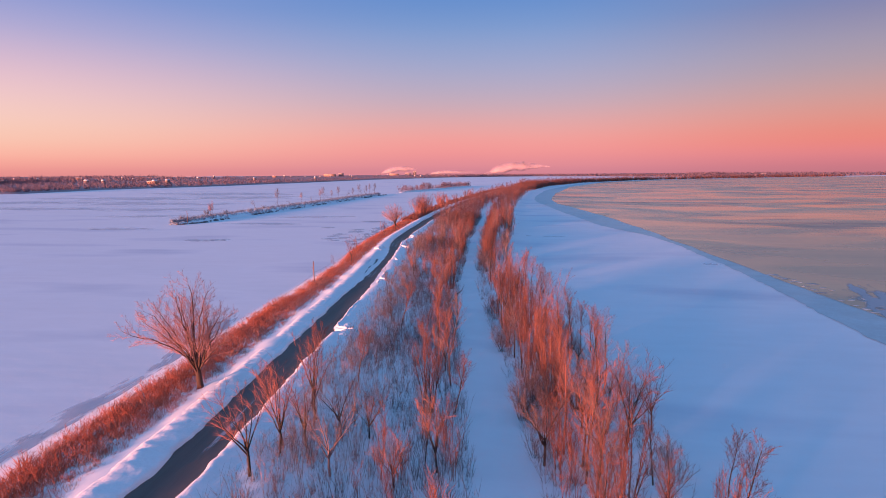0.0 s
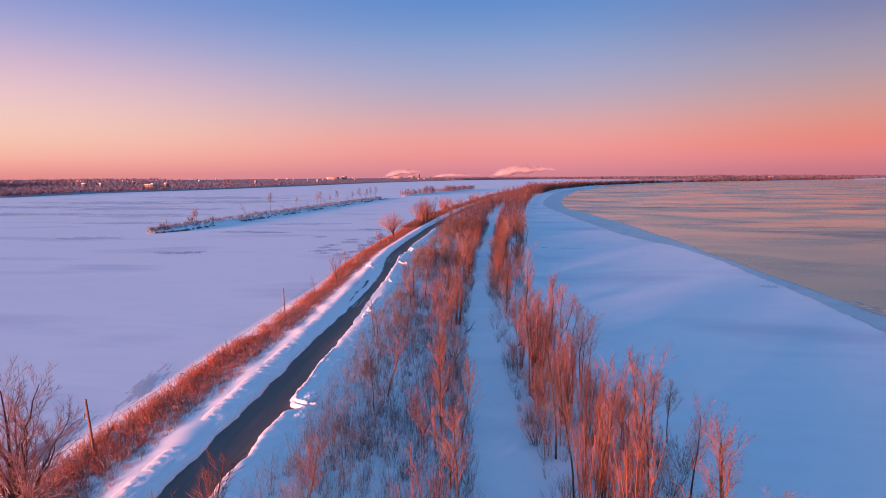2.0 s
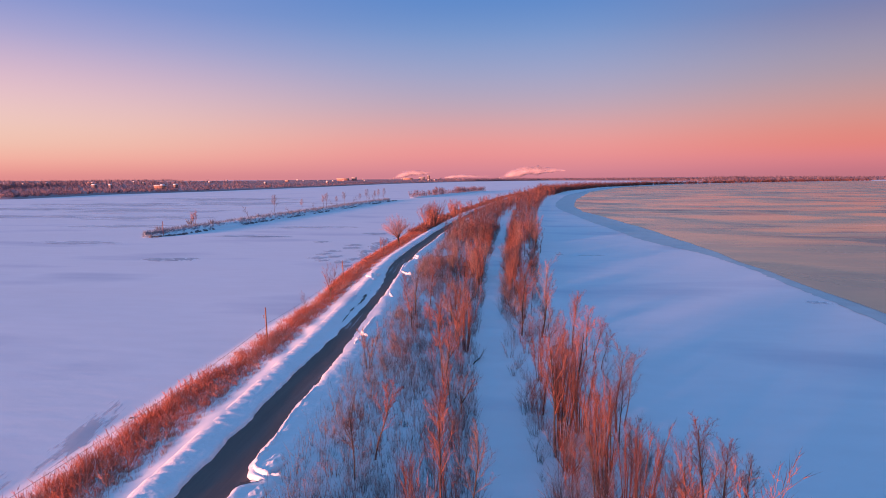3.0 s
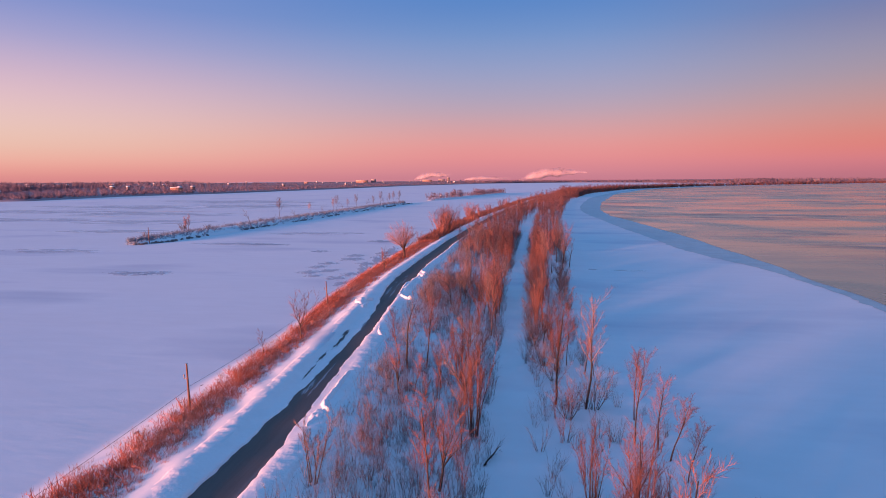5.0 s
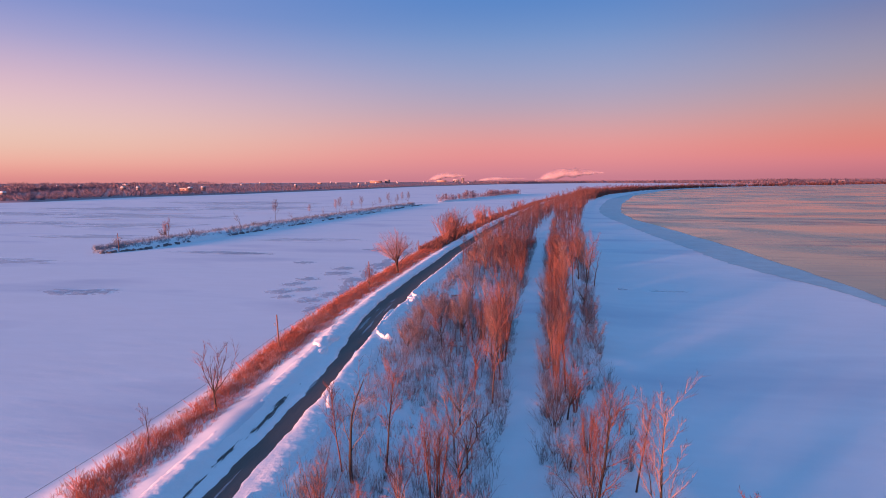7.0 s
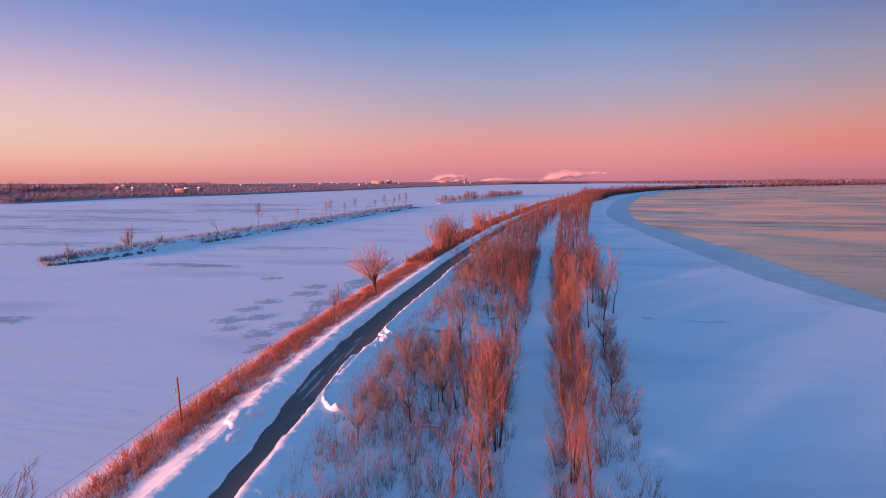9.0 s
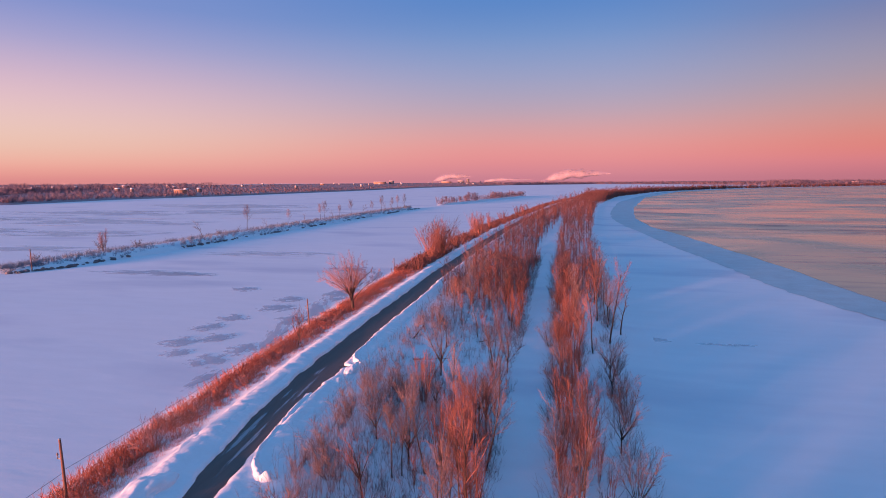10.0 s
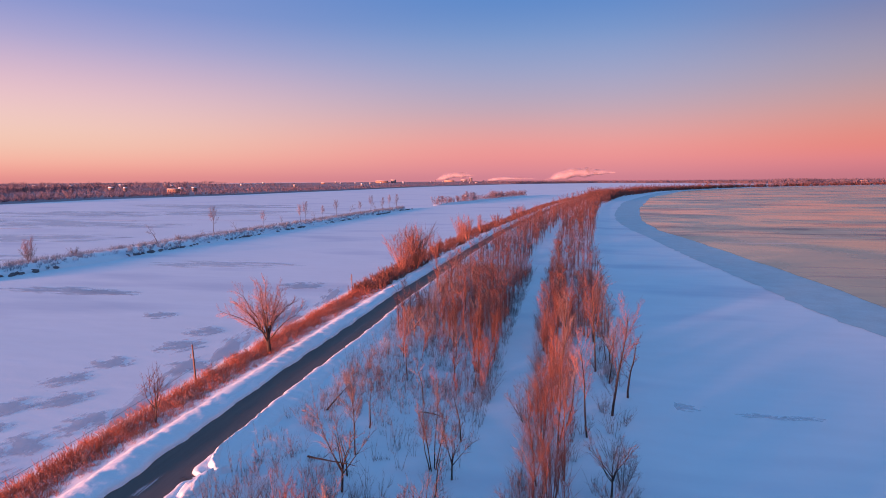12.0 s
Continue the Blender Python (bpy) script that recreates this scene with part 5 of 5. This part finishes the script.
isle1, isle2 = ((-157, 276), (-131, 668)), ((-117, 735), (-44, 1075))
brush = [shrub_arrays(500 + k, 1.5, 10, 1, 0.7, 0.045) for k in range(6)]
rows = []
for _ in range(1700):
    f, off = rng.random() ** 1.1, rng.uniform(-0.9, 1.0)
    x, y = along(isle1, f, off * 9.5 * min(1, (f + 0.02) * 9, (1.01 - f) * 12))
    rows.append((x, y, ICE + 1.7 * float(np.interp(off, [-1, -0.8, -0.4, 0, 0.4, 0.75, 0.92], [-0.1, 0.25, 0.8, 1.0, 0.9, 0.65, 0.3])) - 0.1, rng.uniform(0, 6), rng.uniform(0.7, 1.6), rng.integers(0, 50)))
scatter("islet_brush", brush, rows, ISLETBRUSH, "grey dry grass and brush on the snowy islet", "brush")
random.seed(31)
for k in range(300):
    f = random.random() ** 1.25
    x, y = along(isle1, f, (9.6 + random.uniform(-1.7, 0.5)) * min(1, (f + 0.008) * 22) ** 0.5)
    ob = new("rock", rocks[k % 5])
    size = random.uniform(0.5, 1.35)
    ob.matrix_basis = pose(x, y, ICE + 0.25, random.uniform(-15, 15), 0, random.uniform(0, 360)) @ Matrix.Diagonal((size, size * 1.1, size * 1.15, 1))
    tagged(ob, "dark rock of the islet's stone edge dusted with snow", "rock", "rocks along the islet")
isle_kinds = [make_tree("bare_tree", kind, 300 + k, h, *along(isle1, f, off), "bare tree standing on the snowy islet", "trees on the islet", bark, twig, 0, 2.0)
              for k, (kind, h, f, off, bark, twig) in enumerate([("clump", 8.0, 0.098, -1, BARKLIGHT, TWIGROSE), ("snag", 7.8, 0.235, -1, BARK, TWIGGREY), ("upright", 11.5, 0.335, -4, BARK, TWIGDUSK), ("bush", 4.2, 0.108, -6, BARK, TWIGGREY)])]
for ob in isle_kinds:
    ob.location.z = ICE + 1.6
for f, k, size in [(0.36, 1, 0.7), (0.43, 2, 0.7), (0.47, 1, 0.75), (0.52, 2, 0.85), (0.535, 2, 0.95), (0.56, 1, 0.8), (0.60, 2, 0.7), (0.66, 2, 0.9), (0.70, 1, 1.0), (0.74, 2, 0.75), (0.80, 2, 1.0), (0.83, 1, 0.9),
                   (0.86, 2, 0.85), (0.89, 1, 0.9), (0.92, 2, 0.95), (0.94, 2, 1.0), (0.97, 1, 0.9), (0.035, 3, 0.75), (0.14, 3, 0.8), (0.30, 1, 0.5), (0.27, 3, 0.7)]:
    x, y = along(isle1, f, random.uniform(-3, 2))
    copy_thing(isle_kinds[k], pose(x, y, ICE + 1.3, 0, 0, random.uniform(0, 360))).scale = (size, size, size)
x, y = along(isle1, 0.014, 5.5)
ob = thing("utility_pole", x, y, ICE + 0.5, "lone weathered pole at the islet's tip", "pole", "poles along the shore")
s = Shape()
s.tube([(0, 0, -0.5), (-0.1, 0, 6.2)], [0.17, 0.12], 8)
part("post", tri_mesh("post", *s.arrays(), POLEWOOD, True), ob)
s = Shape()
s.box(-0.05, -0.05, 4.6, 0.7, 0.05, 4.75)
part("bracket", tri_mesh("bracket", *s.arrays(), IRON), ob, "iron bracket")
rows = []
low_crowns = [light_tree(600 + k, 9.0, 8, 0.16) for k in range(6)] + [shrub_arrays(610 + k, 3.0, 8, 1, 0.6, 0.14) for k in range(3)]
for _ in range(640):
    f = rng.random() ** 0.9
    x, y = along(isle2, f, rng.uniform(-5, 5))
    rows.append((x, y, ICE + 0.8, rng.uniform(0, 6), rng.uniform(0.45, 1.0) * (1 + 0.35 * float(lumps(f * 40, 0, 2.0))), rng.integers(0, 54)))
scatter("islet_trees", low_crowns, rows, FARWOOD, "row of mauve-brown bare trees on a distant islet", "trees")

# ---- far shores ----
SHORE = [(-1900, 250), (-1200, 430), (-800, 570), (-600, 690), (-612, 870), (-550, 1060), (-495, 1450), (-440, 2100), (-210, 3000), (240, 3600), (650, 3350), (960, 2700), (1350, 2950), (1900, 3250), (2800, 3500), (4300, 3200)]


def shore_point(s):
    k = min(int(s), len(SHORE) - 2)
    f = s - k
    return (SHORE[k][0] * (1 - f) + SHORE[k + 1][0] * f, SHORE[k][1] * (1 - f) + SHORE[k + 1][1] * f)


def inland(s, d):
    """A point d metres behind the shore at s."""
    a, b = shore_point(max(s - 0.5, 0)), shore_point(min(s + 0.5, len(SHORE) - 1))
    dx, dy = b[0] - a[0], b[1] - a[1]
    length = math.hypot(dx, dy)
    x, y = shore_point(s)
    return x - dy / length * d, y + dx / length * d


ss = np.linspace(0, len(SHORE) - 1, 140)
dd = np.array([0, 6, 30, 120, 400, 900, 3300])
hh = np.array([-0.2, 1.6, 2.2, 3.0, 4.5, 6.0, 8.0])
pts = np.array([[(*inland(a, d * (1 if a < 6.5 or d < 200 else 0.35)), ICE + h) for d, h in zip(dd, hh + 7 * float(ease(9.5, 11.5, a)) * np.minimum(1, dd / 100))] for a in ss])
i = (np.arange(len(ss) - 1)[:, None] * 7 + np.arange(6)).reshape(-1, 1)
tagged(new("far_shore", tri_mesh("far_shore", pts.reshape(-1, 3), i + np.array([[0, 7, 8, 1]]), LAND, True)), "snowy scrubland on the far shore", kind="structure")
lowthick = [shrub_arrays(460 + k, 10.0, 6, 1, 1.1, 0.44) for k in range(6)]


def far_rows(count, s0, s1, d0, d1, size):
    out = []
    for _ in range(count):
        s, d = rng.uniform(s0, s1), d0 + (d1 - d0) * rng.random() ** 1.6
        x, y = inland(s, d)
        out.append((x, y, ICE + np.interp(d, dd, hh) - 0.3 + 7 * float(ease(9.5, 11.5, s)) * min(1, d / 250), rng.uniform(0, 6), rng.uniform(*size), rng.integers(0, 50)))
    return out


scatter("far_woods", lowthick, far_rows(1700, 2, 7, 500, 3200, (1.1, 1.8)), FARWOOD, "brown leafless woods far behind the shore", "woods")
scatter("far_woods", lowthick, far_rows(6400, 2, 9, 14, 900, (0.42, 0.85)), FARWOOD, "brown leafless woods on the far shore", "woods")
scatter("far_woods", lowthick, far_rows(3000, 8, 14, 10, 350, (1.2, 1.9)), FARWOOD, "brown leafless woods along the horizon", "woods")


scatter("causeway_end_wood", lowthick, strewn(1500, 850, 2900, lambda y: road_x(y) + 4, lambda y: belt_x(y) - 2, (0.85, 1.3), None, 1.1), TWIGMID, "dense leafless woods on the distant curve of the causeway", "woods")


s = Shape()
s.box(-0.8, -0.06, -0.65, 0.8, 0.05, 0.65)
WINDOW_MESH = tri_mesh("window", *s.arrays(), WINDOWFAR)


def house(x, y, z, w, d, h, turn, label, tall):
    ob = thing("apartment_building" if tall else "house", x, y, z, label, "building", "buildings on the far shore", turn)
    s = Shape()
    s.box(-w / 2, -d / 2, -1, w / 2, d / 2, h)
    part("wall", tri_mesh("wall", *s.arrays(), BRICKFAR if tall and h < 16 else FACADE), ob)
    s = Shape()
    if tall:
        s.box(-w / 2 - 0.3, -d / 2 - 0.3, h, w / 2 + 0.3, d / 2 + 0.3, h + 0.7)
    else:
        k = len(s.v)
        s.v += [(-w / 2 - 0.5, -d / 2 - 0.5, h), (w / 2 + 0.5, -d / 2 - 0.5, h), (w / 2 + 0.5, d / 2 + 0.5, h), (-w / 2 - 0.5, d / 2 + 0.5, h), (-w / 2 - 0.5, 0, h + d * 0.35), (w / 2 + 0.5, 0, h + d * 0.35)]
        s.t += [(k, k + 1, k + 5), (k, k + 5, k + 4), (k + 2, k + 3, k + 4), (k + 2, k + 4, k + 5), (k + 1, k + 2, k + 5), (k + 3, k, k + 4), (k, k + 2, k + 1), (k, k + 3, k + 2)]
    part("roof", tri_mesh("roof", *s.arrays(), ROOFSNOW), ob, "snow-covered roof")
    count = max(2, int(w // 4))
    for fl in range(max(1, int(h // 3.2))):
        for q in range(count):
            pane = part("window", WINDOW_MESH, ob)
            pane.location = (-w / 2 + w * (q + 0.5) / count, -d / 2 - 0.01, fl * 3.2 + 1.6)
    return ob


random.seed(77)
for k in range(58):
    s, d = random.uniform(2.2, 8.9), random.uniform(110, 900)
    x, y = inland(s, d)
    tall = random.random() < 0.12
    w, h = (random.uniform(14, 24), random.uniform(6, 8)) if tall else (random.uniform(5, 8), random.uniform(5.2, 7.4))
    house(x, y, ICE + float(np.interp(d, dd, hh)), w, random.uniform(5, 7), h, random.uniform(-25, 60), "pale low apartment block with flat snowy roof" if tall else "small pale house with snowy roof among bare trees", tall)
for x, y, w, h in [(-560, 3780, 40, 20), (-520, 3800, 18, 30), (-640, 3700, 60, 15), (-860, 3000, 60, 15), (-810, 3040, 22, 20), (1250, 2990, 30, 9), (1330, 3020, 24, 11), (1180, 2960, 20, 8)]:
    house(x, y, ICE + 3, w, 24, h, 5, "large pale industrial block on the horizon", True)

# ---- steam over the plant on the horizon ----
def plume(x, y, z, run, rise, size, seed):
    ob = thing("steam_plume", x, y, z, "pale steam drifting from a distant plant", "steam", "steam plumes")
    for shell, name in ((1.0, "steam_veil"), (0.82, "steam_body"), (0.6, "steam_core")):
        bm = bmesh.new()
        bmesh.ops.create_icosphere(bm, subdivisions=4, radius=1.0)
        for v in bm.verts:
            f = 0.5 + 0.5 * v.co.x
            wide = size * min(1, (f * 5.0) ** 0.55) * (1 - 0.55 * f) * shell
            ring = math.hypot(v.co.y, v.co.z) or 1.0
            lift = rise * (1 - (1 - min(f * 2.0, 1)) ** 2)
            k = min(1.0, 4 * f, 3 * (1 - f)) ** 0.5
            p = Vector((run * (0.5 + (f - 0.5) * (0.6 + 0.4 * shell)), v.co.y / ring * wide * k, lift * (0.75 + 0.25 * shell) + v.co.z / ring * wide * 0.62 * k))
            n = noise.noise(p * 0.018 + Vector((seed, 0, 0))) + 0.5 * noise.noise(p * 0.045 + Vector((0, seed, 0)))
            v.co = p + Vector((0, v.co.y, v.co.z)) * n * size * 0.24
        me = bpy.data.meshes.new(name)
        bm.to_mesh(me)
        bm.free()
        me.materials.append(STEAM)
        for p in me.polygons:
            p.use_smooth = True
        part(name, me, ob)
    s = Shape()
    s.tube([(0, 0, -18), (0, 0, 4)], [4, 3], 12)
    part("chimney", tri_mesh("chimney", *s.arrays(), FACADE, True), ob, "pale industrial chimney")
    return ob


plume(-60, 3900, 14, 430, 46, 62, 1)
plume(-770, 3900, 14, 270, 34, 42, 2)
plume(-450, 3900, 12, 330, 14, 26, 3)

post = thing("crossbar_post", -12.6, 175.5, float(ground_z(-12.6, 175.5)), "short thin wooden post with a crossbar among bare brush", "post")
s = Shape()
s.tube([(0, 0, -0.3), (0, 0, 1.7)], [0.05, 0.04], 8)
part("post", tri_mesh("post", *s.arrays(), POLEWOOD, True), post)
s = Shape()
s.box(-1.1, -0.03, 1.55, 0.9, 0.03, 1.62)
part("crossbar", tri_mesh("crossbar", *s.arrays(), POLEWOOD), post)
